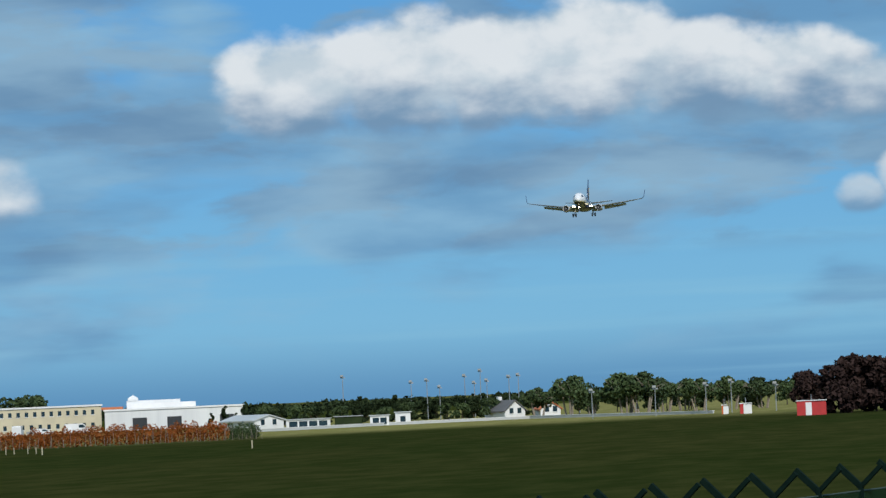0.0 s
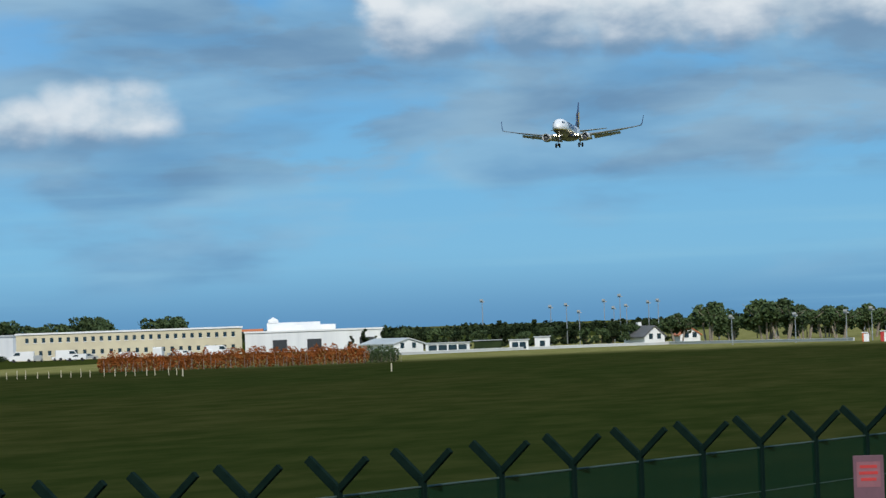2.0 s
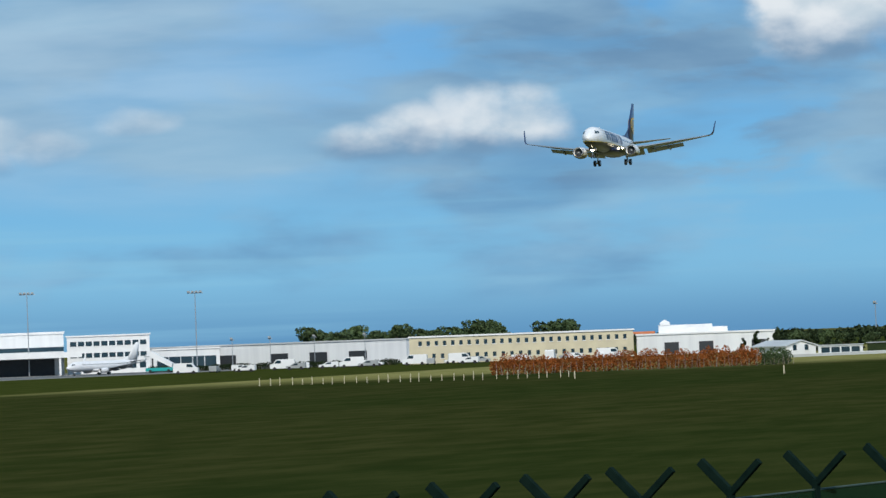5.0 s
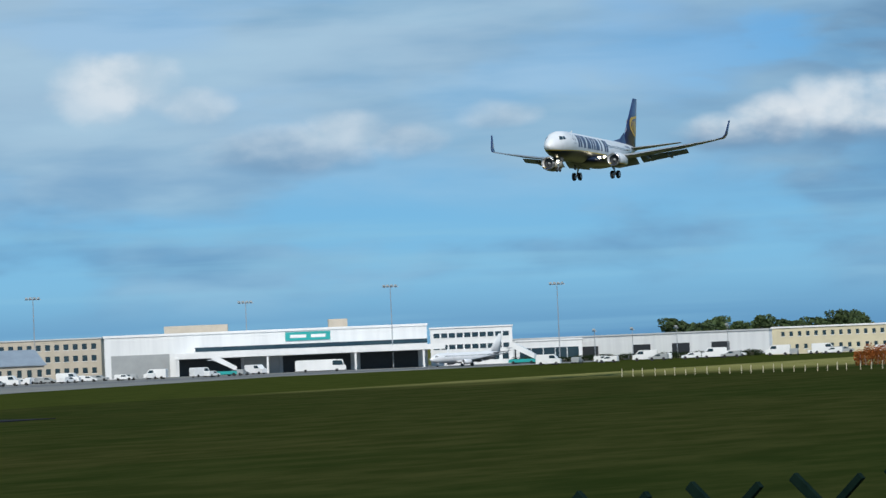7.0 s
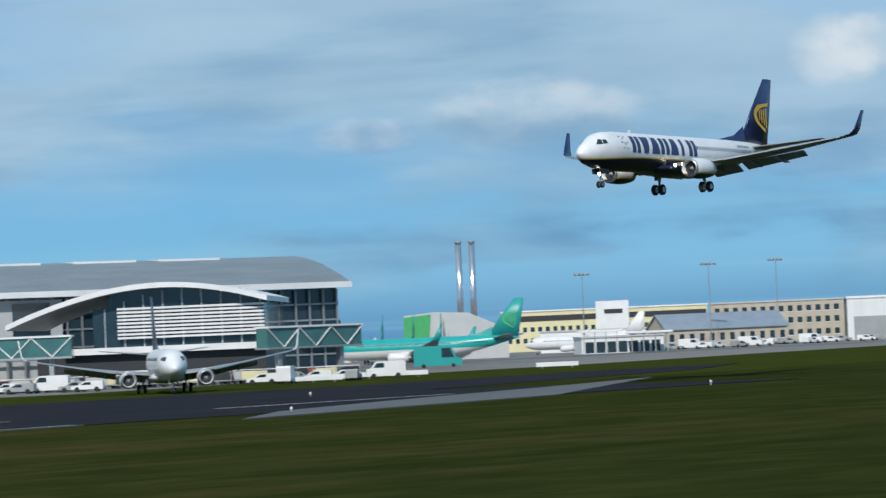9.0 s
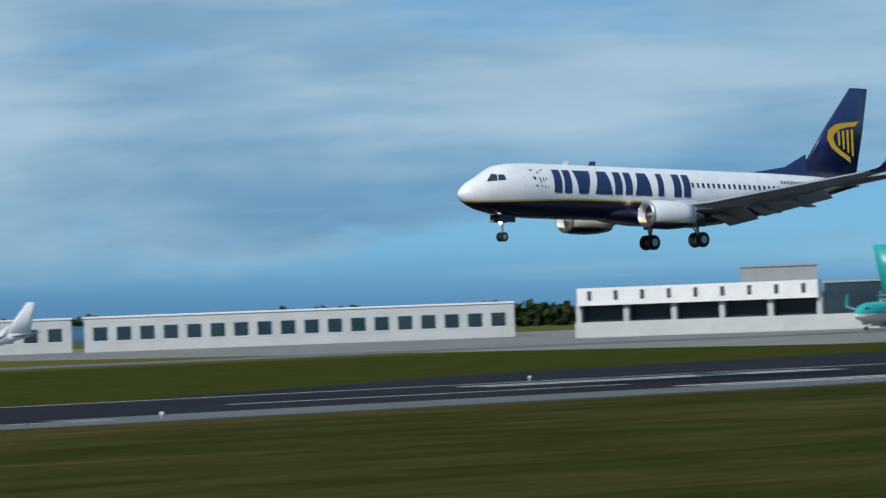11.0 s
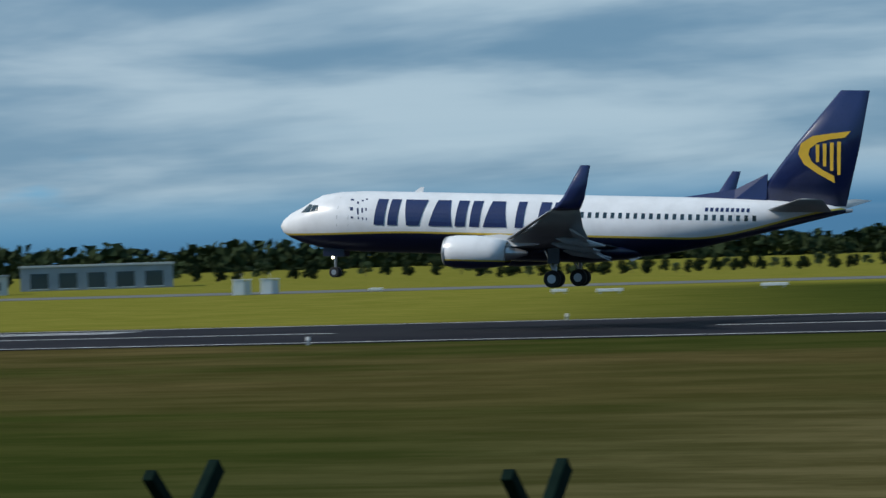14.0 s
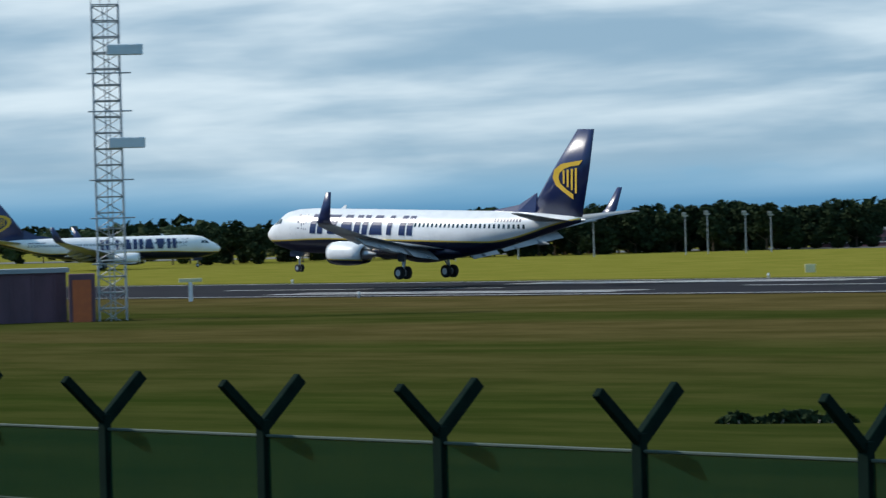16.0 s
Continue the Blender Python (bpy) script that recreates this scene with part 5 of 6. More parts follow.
# ---- ground vehicles ----
def vehicle(name, label, L, W, H, cab, paint, flat=0.6, group="parked vehicles"):
    root = thing(name, label, name, group=group)
    bonnet = H * flat
    prof = [(0, 0.35), (0, bonnet * 0.9), (L * cab * 0.5, bonnet), (L * cab, H * 0.97), (L * (cab + 0.05), H), (L * 0.97, H), (L, H * 0.9), (L, 0.35)]
    part("body", prism(prof, 0, W), paint, root)
    for s in (-0.012, W + 0.012):
        part("side_window", prism([(L * cab * 0.72, bonnet * 1.04), (L * (cab + 0.02), H * 0.9), (L * (cab + 0.2), H * 0.9), (L * (cab + 0.2), bonnet * 1.04)], s - 0.01, s + 0.01), GLASS, root)
    part("windscreen", loft([[(L * cab * 0.55 - 0.02, y, bonnet * 1.02), (L * cab * 0.97 - 0.02, y, H * 0.93), (L * cab * 0.97 + 0.02, y, H * 0.93), (L * cab * 0.55 + 0.02, y, bonnet * 1.02)] for y in (W * 0.1, W * 0.9)]), GLASS, root)
    for x in (L * 0.18, L * 0.8):
        for y in (0.1, W - 0.1):
            w = part("wheel", tube((x, y - 0.12, 0.36), (x, y + 0.12, 0.36), 0.36, n=14), RUBBER, root)
    return root


van = vehicle("van", "white panel van parked on the apron", 5.6, 2.0, 2.4, 0.25, WHITE)
van.matrix_world = pose(*P(30.2, 900), 0.05, 0, 0, 80)
car = vehicle("car", "white car parked on the apron", 4.4, 1.75, 1.5, 0.42, WHITE, 0.62)
car.matrix_world = pose(*P(33.0, 900), 0.05, 0, 0, 75)
grey_car = vehicle("car", "dark grey car parked on the apron", 4.4, 1.75, 1.5, 0.42, GREY, 0.62)
grey_car.matrix_world = pose(*P(33.2, 905), 0.05, 0, 0, 75)
bus = vehicle("bus", "long white apron bus", 12.5, 2.6, 3.0, 0.06, WHITE, 0.5)
bus.matrix_world = pose(*P(28.95, 895), 0.05, 0, 0, 118)
teal_truck = vehicle("truck", "teal catering truck beside an airliner", 8.5, 2.5, 3.8, 0.22, TEAL, 0.45)
teal_truck.matrix_world = pose(*P(38.85, 640), 0.05, 0, 0, 128)
for i in range(34):
    az = 36.9 - 0.19 * i + rt.uniform(-0.05, 0.05)
    if 31.3 < az < 31.9:
        continue
    x, y = P(az, rt.uniform(868, 890) if az < 34 else rt.uniform(830, 850))
    copy_thing((van, car, grey_car, grey_car, car)[i % 5], pose(x, y, 0.05, 0, 0, 110 + rt.choice((0, 0, 180, 60)) + rt.uniform(-8, 8)))
for i in range(40):
    az = 50.9 - 0.27 * i + rt.uniform(-0.08, 0.08)
    x, y = P(az, rt.uniform(500, 515) if 44.8 < az or az < 42.3 else rt.uniform(530, 540))
    copy_thing((car, grey_car, car, grey_car, van)[i % 5], pose(x, y, 0.05, 0, 0, 130 + rt.choice((0, 180, 90)) + rt.uniform(-10, 10)))
for i in range(26):
    az = 25.9 - 0.28 * i + rt.uniform(-0.1, 0.1)
    x, y = P(az, rt.uniform(800, 835))
    copy_thing((car, van, grey_car, car)[i % 4], pose(x, y, 0.02, 0, 0, 110 + rt.choice((0, 180, 90)) + rt.uniform(-10, 10)))
for i in range(90):
    az = 89.5 - 0.2 * i + rt.uniform(-0.12, 0.12)
    x, y = P(az, rt.uniform(715, 735))
    copy_thing((van, car, grey_car, grey_car, car, grey_car)[i % 6], pose(x, y, 0.05, 0, 0, rt.choice((0, 180, 90, 30)) + rt.uniform(-10, 10)))
for i, az in enumerate((123.5, 123.2, 122.6, 122.2, 121.9, 121.4)):
    x, y = P(az, 600)
    vh = vehicle("van", "orange and white works van", 5.2, 2.0, 2.2, 0.28, ORANGE if i % 2 else WHITE)
    vh.matrix_world = pose(x, y, 0, 0, 0, 30 + 40 * i)


def baggage_cart(paint, label):
    root = thing("baggage_cart", label, "baggage cart", group="baggage carts")
    part("bed", box(0, 3.2, 0, 1.5, 0.45, 0.6), STEEL, root)
    part("load", box(0.15, 3.05, 0.1, 1.4, 0.603, 1.75, 0.06), paint, root)
    part("canopy", box(0, 3.2, 0, 1.5, 1.9, 2.0), WHITE, root)
    for x in (0.02, 3.1):
        for y in (0.02, 1.4):
            part("upright", box(x, x + 0.08, y, y + 0.08, 0.6, 1.897), STEEL, root)
    for x in (0.5, 2.7):
        for y in (0.15, 1.35):
            part("wheel", tube((x, y - 0.08, 0.25), (x, y + 0.08, 0.25), 0.25, n=10), RUBBER, root)
    return root


carts = [baggage_cart(YELLOW, "canopied baggage cart with a pale yellow load"), baggage_cart(DARK, "canopied baggage cart with a dark load"),
         baggage_cart(ORANGE, "canopied baggage cart with an orange load"), baggage_cart(LIGHTGREY, "canopied baggage cart with a grey load")]
for c, az in zip(carts, (46.1, 45.7, 45.3, 44.9)):
    x, y = P(az, 522)
    c.matrix_world = pose(x, y, 0.05, 0, 0, 135)
for i in range(44):
    az = 47.6 - 0.165 * i + rt.uniform(-0.06, 0.06)
    x, y = P(az, rt.uniform(518, 528))
    copy_thing(carts[(0, 1, 3, 1, 2, 3, 0)[i % 7]], pose(x, y, 0.05, 0, 0, 135 + rt.uniform(-15, 15)))


def steps_truck(az, d, turn):
    x, y = P(az, d)
    root = thing("boarding_steps", "white mobile boarding steps with green base", "boarding steps", pose(x, y, 0.05, 0, 0, turn))
    part("chassis", box(0, 7, 0, 2.2, 0.4, 1.2, 0.05), TEAL, root)
    part("stair", prism([(0.5, 1.2), (6.5, 4.2), (6.5, 5.2), (5.5, 5.2), (0.3, 2.2)], 0.2, 2.0), WHITE, root)
    part("landing", box(6.0, 7.4, 0.1, 2.1, 3.9, 4.15), STEEL, root)
    for xx in (1.2, 5.8):
        for yy in (0.1, 2.1):
            part("wheel", tube((xx, yy - 0.12, 0.4), (xx, yy + 0.12, 0.4), 0.4, n=12), RUBBER, root)
    return root


steps_truck(30.65, 880, 120)
steps_truck(25.9, 880, 100)


# ---- parked and taxiing airliners ----
WHITE_PAINT = livery("white livery", (0.74, 0.75, 0.77), (0.62, 0.63, 0.65), (0.66, 0.67, 0.69), 2.2)
TEAL_PAINT = livery("teal over white livery", (0.012, 0.36, 0.35), (0.70, 0.71, 0.72), (0.45, 0.6, 0.6), 2.95, 0.12)
WHITE_ENGINE = livery("white cowl", (0.7, 0.71, 0.73), (0.6, 0.61, 0.63), (0.66, 0.67, 0.69), 0.8)
DARKFIN = mat("dark navy fin paint", (0.03, 0.04, 0.08), (0.04, 0.05, 0.1), 0.35)
white_jet = airliner("parked_airliner", "plain white airliner parked on the apron", WHITE_PAINT, WHITE, None, WHITE_ENGINE, None, False, group="parked airliners")
teal_jet = airliner("parked_airliner", "teal and white airliner with green fin mark parked", TEAL_PAINT, TEAL, LEAFGREEN, WHITE_ENGINE, None, False, group="parked airliners")
blue_jet = airliner("parked_airliner", "white and deep blue airliner standing on a taxiway", HERO_PAINT, BLUE, GOLD, HERO_ENGINE, BLUE, False, group="parked airliners")
taxi_jet = airliner("taxiing_airliner", "white airliner facing the runway with dark fin", WHITE_PAINT, DARKFIN, None, WHITE_ENGINE, None, False, tip_mat=WHITE)


def park(jet, az, d, heading, scale=1.0, used=set()):
    """heading: degrees from +x of the way the nose points."""
    x, y = P(az, d)
    m = pose(x, y, 0.25 * scale, 0, 0, heading - 180)
    if jet.name in used:
        made = copy_thing(jet, m)
    else:
        used.add(jet.name)
        jet.matrix_world = m
        made = jet
    made.scale = (scale, scale, scale)
    return made


park(taxi_jet, 43.55, 455, 43.55 + 180 + 4)
park(teal_jet, 48.8, 545, -47, 1.1)
park(teal_jet, 50.3, 640, 200, 0.95)
park(teal_jet, 50.9, 650, 200, 0.9)
park(teal_jet, 39.6, 690, 118, 0.98)
park(teal_jet, 40.2, 780, 215, 0.85)
park(teal_jet, 39.7, 790, 215, 0.85)
park(teal_jet, 39.25, 800, 215, 0.85)
park(white_jet, 37.0, 850, 110, 0.75)
park(white_jet, 27.1, 890, 160, 0.62)
park(white_jet, 80.6, 755, 168, 0.85)
park(white_jet, 73.6, 755, -8, 0.9)
park(white_jet, 87.9, 1080, 150, 0.5)
park(white_jet, 88.9, 1080, 150, 0.45)
park(white_jet, 76.5, 790, 20, 0.85)
park(white_jet, 69.5, 740, 160, 0.9)
park(white_jet, 66.0, 735, 175, 0.9)
park(white_jet, 125.3, 610, 200, 0.55)
park(blue_jet, 138.95, 610, 44, 1.0)


# ---- far pier, west side buildings, towers ----
w, L = block("far_pier", "long low grey glazed boarding pier", P(85.2, 745), P(72.0, 745), 18, 5.6, GREY, LIGHTGREY, parapet=0.5)
part("glass_band", box(0.5, L - 0.5, -0.15, 0.3, 3.0, 4.9), GLASS, w)
for i in range(40):
    part("mullion", box(L * i / 40, L * i / 40 + 0.4, -0.25, -0.16, 2.8, 5.2), LIGHTGREY, w)
w, L = block("apron_building", "white stepped building behind the far pier", P(74.6, 800), P(71.0, 800), 20, 9.5, WHITE, LIGHTGREY, ((6.5, 16, 1.6, 1.4, 0.02, 0.98), (3.0, 16, 1.6, 1.4, 0.02, 0.98)))
part("upper_storey", box(L * 0.2, L * 0.5, 4, 16, 9.95, 12.5), WHITE, w)
# elevated walkway west of the glass terminal
m, L = frame_between(P(56.0, 700), P(52.2, 690))
root = thing("elevated_walkway", "white elevated walkway on concrete legs", "walkway", m)
part("deck", box(0, L, 0, 5, 6.2, 9.6), WHITE, root)
for i in range(9):
    part("slot_window", box(L * (i + 0.4) / 9, L * (i + 0.4) / 9 + 0.8, -0.1, 0.2, 7.2, 9.0), DARK, root)
for i in range(6):
    part("leg", box(L * i / 5 - 0.5, L * i / 5 + 0.5, 1, 3.5, -0.2, 6.197), LIGHTGREY, root)
part("under_wall", box(0, L, 3.6, 4.6, -0.2, 6.197), DARK, root)
part("screen_wall", box(0, L * 1.25, -2.0, -1.7, -0.2, 3.0), LIGHTGREY, root)
block("dark_hall", "dark glazed hall beside the terminal", P(52.1, 720), P(50.0, 700), 20, 9.0, GLASS, GREY, ((1.5, 10, 2.2, 5.5, 0.02, 0.98),))
block("plant_house", "dark rooftop plant house", P(53.4, 760), P(52.2, 760), 10, 13.0, GREY, GREY)
for az0, az1, d in ((63.8, 57.0, 800), (71.0, 64.0, 820)):
    block("pier_hall", "low pale pier hall with a band of glazing", P(az0, d), P(az1, d), 16, 7.5, LIGHTGREY, WHITE, ((2.5, 18, 3.2, 3.0, 0.01, 0.99),))

# maintenance shed with sloping pale roof and green panels
m, L = frame_between(P(39.75, 820), P(38.1, 820))
root = thing("maintenance_shed", "pale maintenance shed with sloping roof and green panel", "shed", m)
part("shell", loft([[(x, y, z) for x, z in ((0, -0.3), (L, -0.3), (L, 6.6), (L * 0.62, 10.6), (L * 0.3, 11.0), (0, 10.4))] for y in (0, 20)]), LIGHTGREY, root)
part("green_panel", prism([(-0.02, 0), (L * 0.22, 0), (L * 0.26, 10.5), (0.0, 10.0)], -0.25, -0.004), LEAFGREEN, root)


def control_tower(az, d):
    x, y = P(az, d)
    root = thing("control_tower", "grey concrete control tower with a glazed cab", "control tower", pose(x, y, 0, 0, 0, az - 90))
    part("shaft", tube((0, 0, -0.3), (0, 0, 10.0), 1.7, 1.5, 16), GREY, root, smooth=False)
    part("lower_gallery", tube((0, 0, 10.003), (0, 0, 11.2), 1.7, 2.5, 16), LIGHTGREY, root)
    part("gallery_deck", tube((0, 0, 11.203), (0, 0, 11.7), 2.9, 2.9, 16), GREY, root)
    part("mid_drum", tube((0, 0, 11.703), (0, 0, 13.2), 2.2, 2.4, 16), GREY, root)
    part("upper_deck", tube((0, 0, 13.203), (0, 0, 13.6), 2.9, 2.9, 16), LIGHTGREY, root)
    part("cab", tube((0, 0, 13.603), (0, 0, 15.3), 2.0, 2.4, 12), GLASS, root)
    part("cab_roof", tube((0, 0, 15.303), (0, 0, 15.75), 2.6, 2.4, 16), LIGHTGREY, root)
    for k in range(5):
        part("aerial", tube((k * 0.7 - 1.4, 0, 15.75), (k * 0.7 - 1.4, 0, 16.6), 0.04, n=5), STEEL, root)
    return root


control_tower(119.8, 700)


def lattice(root, half, h, steps, r, material, taper=1.0):
    for sx, sy in ((-1, -1), (1, -1), (1, 1), (-1, 1)):
        part("corner_leg", tube((sx * half, sy * half, -0.3), (sx * half * taper, sy * half * taper, h), r, n=6), material, root)
    for i in range(steps):
        z0, z1 = h * i / steps, h * (i + 1) / steps
        a, b = half * (1 - (1 - taper) * i / steps), half * (1 - (1 - taper) * (i + 1) / steps)
        c0 = [(sx * a, sy * a, z0) for sx, sy in ((-1, -1), (1, -1), (1, 1), (-1, 1))]
        c1 = [(sx * b, sy * b, z1) for sx, sy in ((-1, -1), (1, -1), (1, 1), (-1, 1))]
        for k in range(4):
            part("cross_bar", tube(c1[k], c1[(k + 1) % 4], r * 0.8, n=5), material, root)
            part("brace", tube(c0[k] if i % 2 else c1[k], c1[(k + 1) % 4] if i % 2 else c0[(k + 1) % 4], r * 0.55, n=5), material, root)


x, y = P(122.22, 690)
radar = thing("radar_tower", "lattice tower carrying a white radome", "radar tower", pose(x, y, 0))
lattice(radar, 1.5, 19.5, 9, 0.10, STEEL, 0.75)
part("platform", box(-1.9, 1.9, -1.9, 1.9, 19.503, 19.8), STEEL, radar)
bm = bmesh.new()
bmesh.ops.create_uvsphere(bm, u_segments=20, v_segments=12, radius=1.5, matrix=Matrix.Translation((0, 0, 21.2)))
part("radome", bm, WHITE, radar, "white spherical radome", smooth=True)

x, y = P(139.03, 239)
mastt = thing("lattice_mast", "steel lattice mast with white antenna panels", "antenna mast", pose(x, y, 0, 0, 0, 50))
lattice(mastt, 0.9, 21.0, 20, 0.065, STEEL, 0.97)
part("ladder", add_tube(tube((-0.15, -0.9, 0), (-0.15, -0.9, 21), 0.035, n=5), (0.15, -0.9, 0), (0.15, -0.9, 21), 0.035, n=5), STEEL, mastt)
for i in range(40):
    part("rung", tube((-0.15, -0.9, 0.4 + 0.5 * i), (0.15, -0.9, 0.4 + 0.5 * i), 0.02, n=5), STEEL, mastt)
for z in (11.9, 18.0):
    part("antenna_panel", box(0.0, 2.4, -1.4, -0.95, z - 0.35, z + 0.35, 0.05), WHITE, mastt, "white antenna panel")
for z in (4.0, 7.0, 9.5, 14.0, 16.5):
    part("cross_spar", tube((-1.3, -0.95, z), (1.6, -0.95, z), 0.05, n=6), STEEL, mastt)
for k in range(4):
    part("tip_rod", tube((k * 0.6 - 0.9, 0, 21), (k * 0.6 - 0.9, 0, 21.9), 0.03, n=5), STEEL, mastt)

m, L = frame_between(P(143.2, 240), P(139.75, 240))
hut = thing("equipment_hut", "weathered maroon equipment hut with flat roof", "equipment hut", m)
part("wall", box(0, L, 0, 4, -0.2, 3.5), MAROON, hut)
part("roof", box(-0.2, L + 0.2, -0.2, 4.2, 3.503, 3.8), GREY, hut)
for i in range(10):
    part("rib", box(L * (i + 0.5) / 10 - 0.08, L * (i + 0.5) / 10 + 0.08, -0.1, -0.003, 0, 3.45), MAROON, hut)
m, L = frame_between(P(139.72, 238), P(139.3, 238))
small = thing("meter_box", "rust-brown steel meter box", "meter box", m)
part("body", box(0, L, 0, 1.2, -0.2, 3.4, 0.04), MAROON, small)
part("door", box(L * 0.15, L * 0.85, -0.06, -0.003, 0.2, 3.0), ORANGE, small, "faded orange door")

x, y = P(137.8, 285)
tee = thing("approach_light", "white tee-shaped approach light stand", "approach light", pose(x, y, 0, 0, 0, 45))
part("stem", box(-0.14, 0.14, -0.14, 0.14, -0.2, 2.0, 0.02), WHITE, tee)
part("crossbar", box(-0.9, 0.9, -0.15, 0.15, 2.003, 2.3, 0.02), YELLOW, tee)

x, y = P(116.98, 183)
pole = thing("marker_pole", "slender pale marker pole in the grass", "pole", pose(x, y, 0))
part("pole", tube((0, 0, -0.3), (0, 0, 8.3), 0.04, 0.03, 8), WHITE, pole)
part("collar", tube((0, 0, 3.6), (0, 0, 4.0), 0.06, n=8), STEEL, pole)
part("foot", tube((0, 0, -0.2), (0, 0, 0.25), 0.14, n=8), GREY, pole)

block("fire_station", "low red-brown building with a white band", P(128.0, 660), P(122.9, 640), 12, 3.0, MAROON, GREY, ((0.9, 22, 2.4, 0.8, 0.01, 0.99),))
block("blue_hangar", "pale blue-grey hangar with a low curved roof", P(116.1, 720), P(113.7, 720), 25, 4.6, SLATEBLUE, LIGHTGREY, ((0.4, 5, 3.6, 3.0, 0.03, 0.97),))
block("tower_block", "grey office block beside the control tower", P(120.7, 720), P(118.9, 720), 12, 5.6, GREY, GREY, ((3.2, 14, 1.4, 1.2, 0.02, 0.98),))
block("west_depot", "low grey flat-roofed depot building", P(119.0, 650), P(116.3, 650), 12, 3.2, LIGHTGREY, GREY, ((0.8, 9, 2.0, 1.5, 0.02, 0.98),))
block("far_white_hall", "long white hall far across the field", P(94.0, 1300), P(92.2, 1300), 30, 3.6, CLAD, WHITE, ((1.0, 14, 2.0, 2.4, 0.02, 0.98),))
block("west_hall", "grey hall seen under the tail of the woods", P(126.0, 690), P(121.0, 690), 20, 4.4, GREY, LIGHTGREY)


# ---- signs on the fence ----
def text_mesh(body, size):
    cu = bpy.data.curves.new("lettering", "FONT")
    cu.body, cu.size, cu.align_x, cu.extrude = body, size, "CENTER", 0.002
    ob = new("lettering", cu)
    me = bpy.data.meshes.new_from_object(ob.evaluated_get(bpy.context.evaluated_depsgraph_get()))
    bpy.data.objects.remove(ob)
    return me


INK = mat("dark sign ink", (0.02, 0.02, 0.03), (0.03, 0.03, 0.04), 0.6)
x, y = P(117.36, 35.95)
board = thing("caution_sign", "white caution sign wired to the fence", "sign", pose(x, y, 2.5, 0, 0, 12))
part("plate", box(-0.46, 0.46, -0.015, 0.015, 0, 0.95, 0.01), WHITE, board)
me = text_mesh("CAUTION", 0.15)
me.materials.append(INK)
t = new("lettering", me)
t.parent = board
t.matrix_basis = pose(0, -0.02, 0.79, 90, 0, 0)
for z, w in ((0.70, 0.8), (0.58, 0.36), (0.46, 0.7), (0.34, 0.45), (0.22, 0.7), (0.1, 0.5)):
    part("text_bar", box(-w / 2, w / 2, -0.022, -0.016, z, z + 0.05), INK, board)
for sx in (-1, 1):
    part("sign_batten", box(sx * 0.36 - 0.03, sx * 0.36 + 0.03, 0.016, 0.07, -0.5, 0.9), STEEL, board)
PINK = mat("faded pink sign paint", (0.26, 0.10, 0.12), (0.18, 0.07, 0.09), 0.7)
x, y = P(8.84, 86.0)
board = thing("warning_sign", "dark red faded warning sign on the fence", "sign", pose(x, y, 1.15, 0, 0, 8.84 - 90))
part("plate", box(-0.36, 0.36, -0.015, 0.015, 0, 1.25, 0.01), MAROON, board)
part("pale_field", box(-0.28, 0.28, -0.02, -0.016, 0.5, 1.1), PINK, board)
for z, w in ((0.95, 0.4), (0.8, 0.44), (0.65, 0.36)):
    part("text_bar", box(-w / 2, w / 2, -0.026, -0.021, z, z + 0.07), RED, board)
for sx in (-1, 1):
    part("sign_batten", box(sx * 0.3 - 0.03, sx * 0.3 + 0.03, 0.016, 0.07, -0.9, 1.2), STEEL, board)
x, y = P(25.57, 55.4)
board = thing("speed_sign", "round white speed sign with red rim on the fence", "sign", pose(x, y, 2.90, 0, 0, -64.4))
part("rim", tube((0, 0.0, 0), (0, 0.02, 0), 0.32, n=32), RED, board, "red outer ring")
part("face", tube((0, -0.012, 0), (0, -0.003, 0), 0.245, n=32), WHITE, board)
me = text_mesh("50", 0.27)
me.materials.append(INK)
t = new("lettering", me)
t.parent = board
t.matrix_basis = pose(0, -0.016, -0.09, 90, 0, 0)
part("bracket", box(-0.03, 0.03, 0.021, 0.09, -0.9, 0.28), STEEL, board)


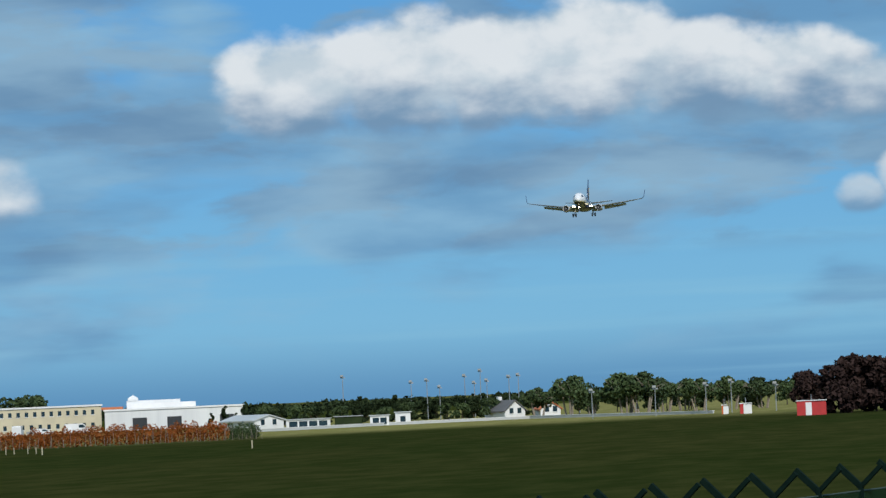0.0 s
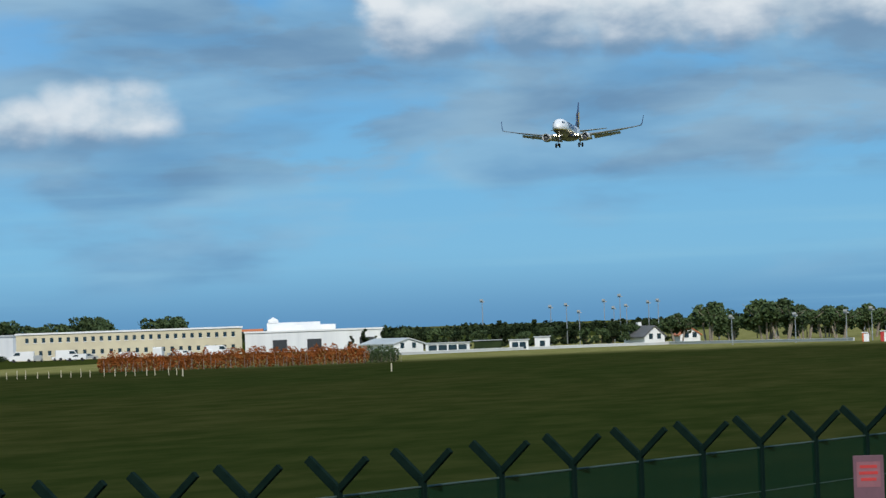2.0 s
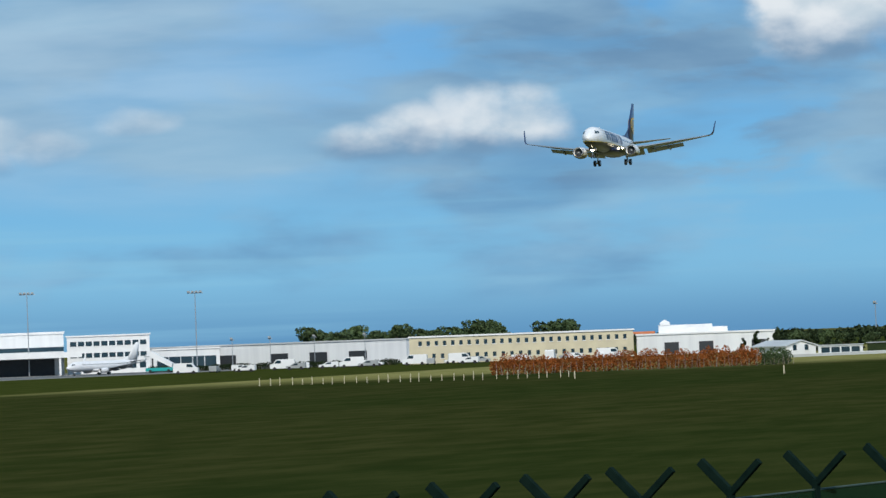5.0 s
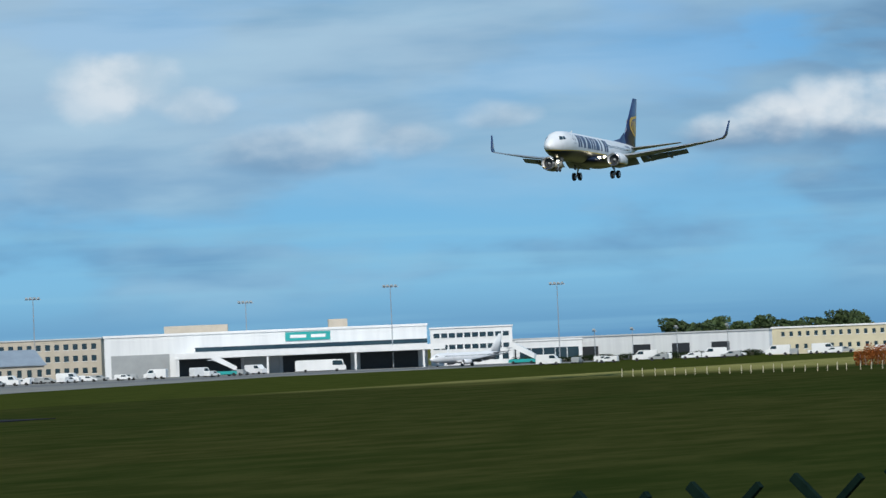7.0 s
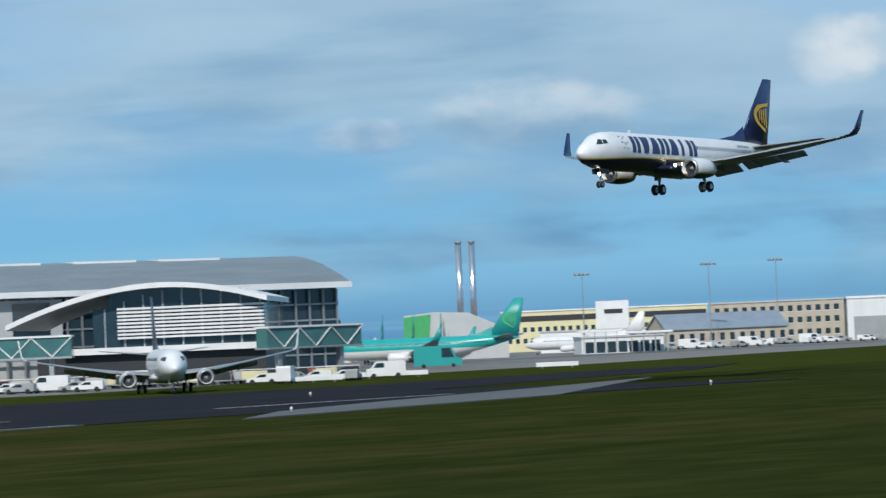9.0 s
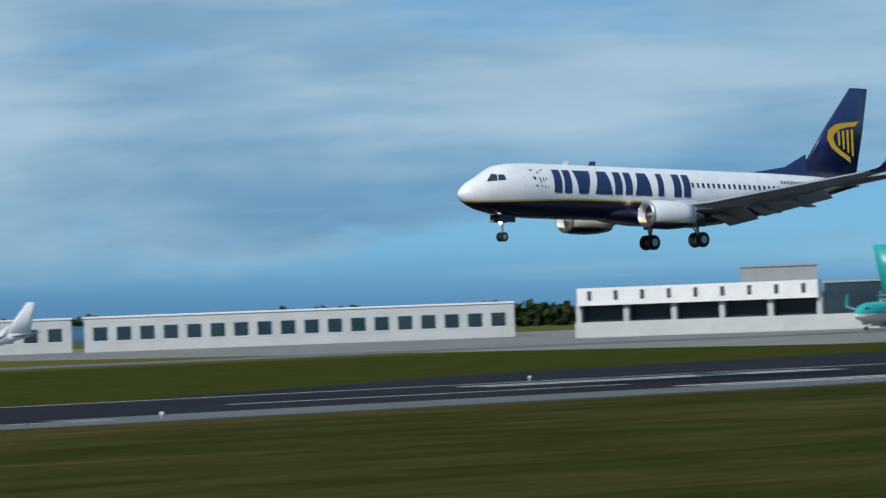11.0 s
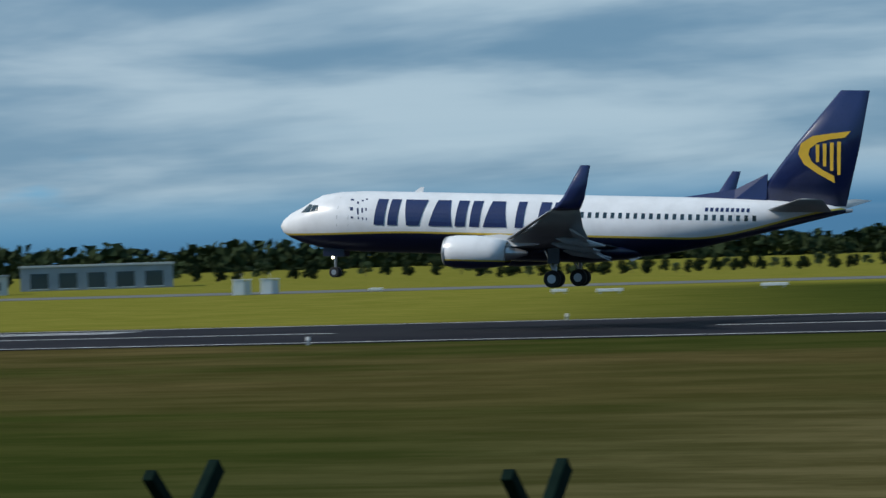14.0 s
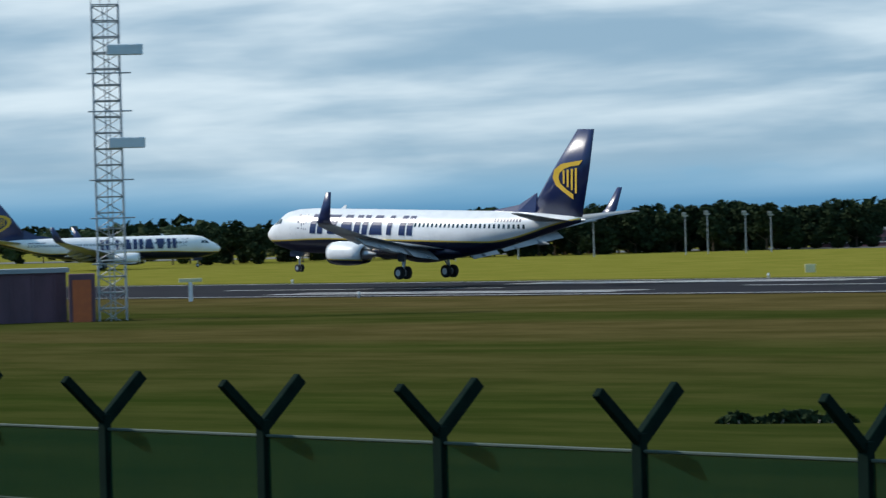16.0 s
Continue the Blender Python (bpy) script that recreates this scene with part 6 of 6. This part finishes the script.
# ---- what moves ----
# seconds, place along the runway and height of the nose, degrees nose-up and of crab
PLANE_ROWS = [
    (0.0, 1038.2, 60.35, 2.07, 5.84),
    (0.5, 990.5, 58.27, 2.35, 5.78),
    (1.0, 942.7, 56.25, 2.43, 5.71),
    (1.5, 896.6, 54.04, 2.41, 5.49),
    (2.0, 850.7, 52.08, 2.05, 5.16),
    (2.5, 805.5, 50.13, 1.81, 5.02),
    (3.0, 761.9, 48.15, 1.82, 5.13),
    (3.5, 719.8, 46.18, 1.88, 5.38),
    (4.0, 678.6, 44.16, 1.91, 5.68),
    (4.5, 638.8, 42.10, 1.91, 6.02),
    (5.0, 599.9, 40.05, 1.89, 6.33),
    (5.5, 561.1, 38.05, 1.86, 6.52),
    (6.0, 522.0, 36.15, 1.83, 6.51),
    (6.5, 482.4, 34.31, 1.81, 6.38),
    (7.0, 443.4, 32.09, 1.52, 6.18),
    (7.5, 404.1, 29.90, 1.13, 5.52),
    (8.0, 364.4, 27.69, 0.91, 4.85),
    (8.5, 326.0, 25.57, 0.89, 4.56),
    (9.0, 287.2, 23.23, 0.93, 4.61),
    (9.5, 248.7, 20.65, 1.01, 4.58),
    (10.0, 212.2, 18.27, 1.47, 4.56),
    (10.5, 175.1, 16.10, 1.90, 4.42),
    (11.0, 137.3, 14.30, 2.27, 4.06),
    (11.5, 99.0, 12.80, 2.51, 3.47),
    (12.0, 60.7, 11.52, 2.59, 2.65),
    (12.5, 22.6, 10.36, 2.47, 1.61),
    (13.0, -15.2, 9.25, 2.22, 0.45),
    (13.5, -51.8, 8.62, 2.86, 0.39),
    (14.0, -89.7, 7.74, 2.99, 0.36),
    (14.5, -126.7, 6.87, 2.83, -0.21),
    (15.0, -164.1, 6.53, 2.70, -0.49),
    (15.5, -200.8, 6.40, 2.43, -0.86),
    (16.0, -237.4, 5.53, 1.92, -0.65),
]


def motions():
    rows = []
    for t, x, z, up, crab in PLANE_ROWS:
        turn = pose(0, 0, 0, 0, 0, crab) @ pose(0, 0, 0, 0, up, 0)
        nose = turn @ Vector((-X0, 0, 2.86))
        track_y = 220.7 - 0.0185 * x
        rows.append((t, Matrix.Translation((x - nose.x, track_y - nose.y, z - nose.z)) @ turn))
    walk(plane, rows)


motions()
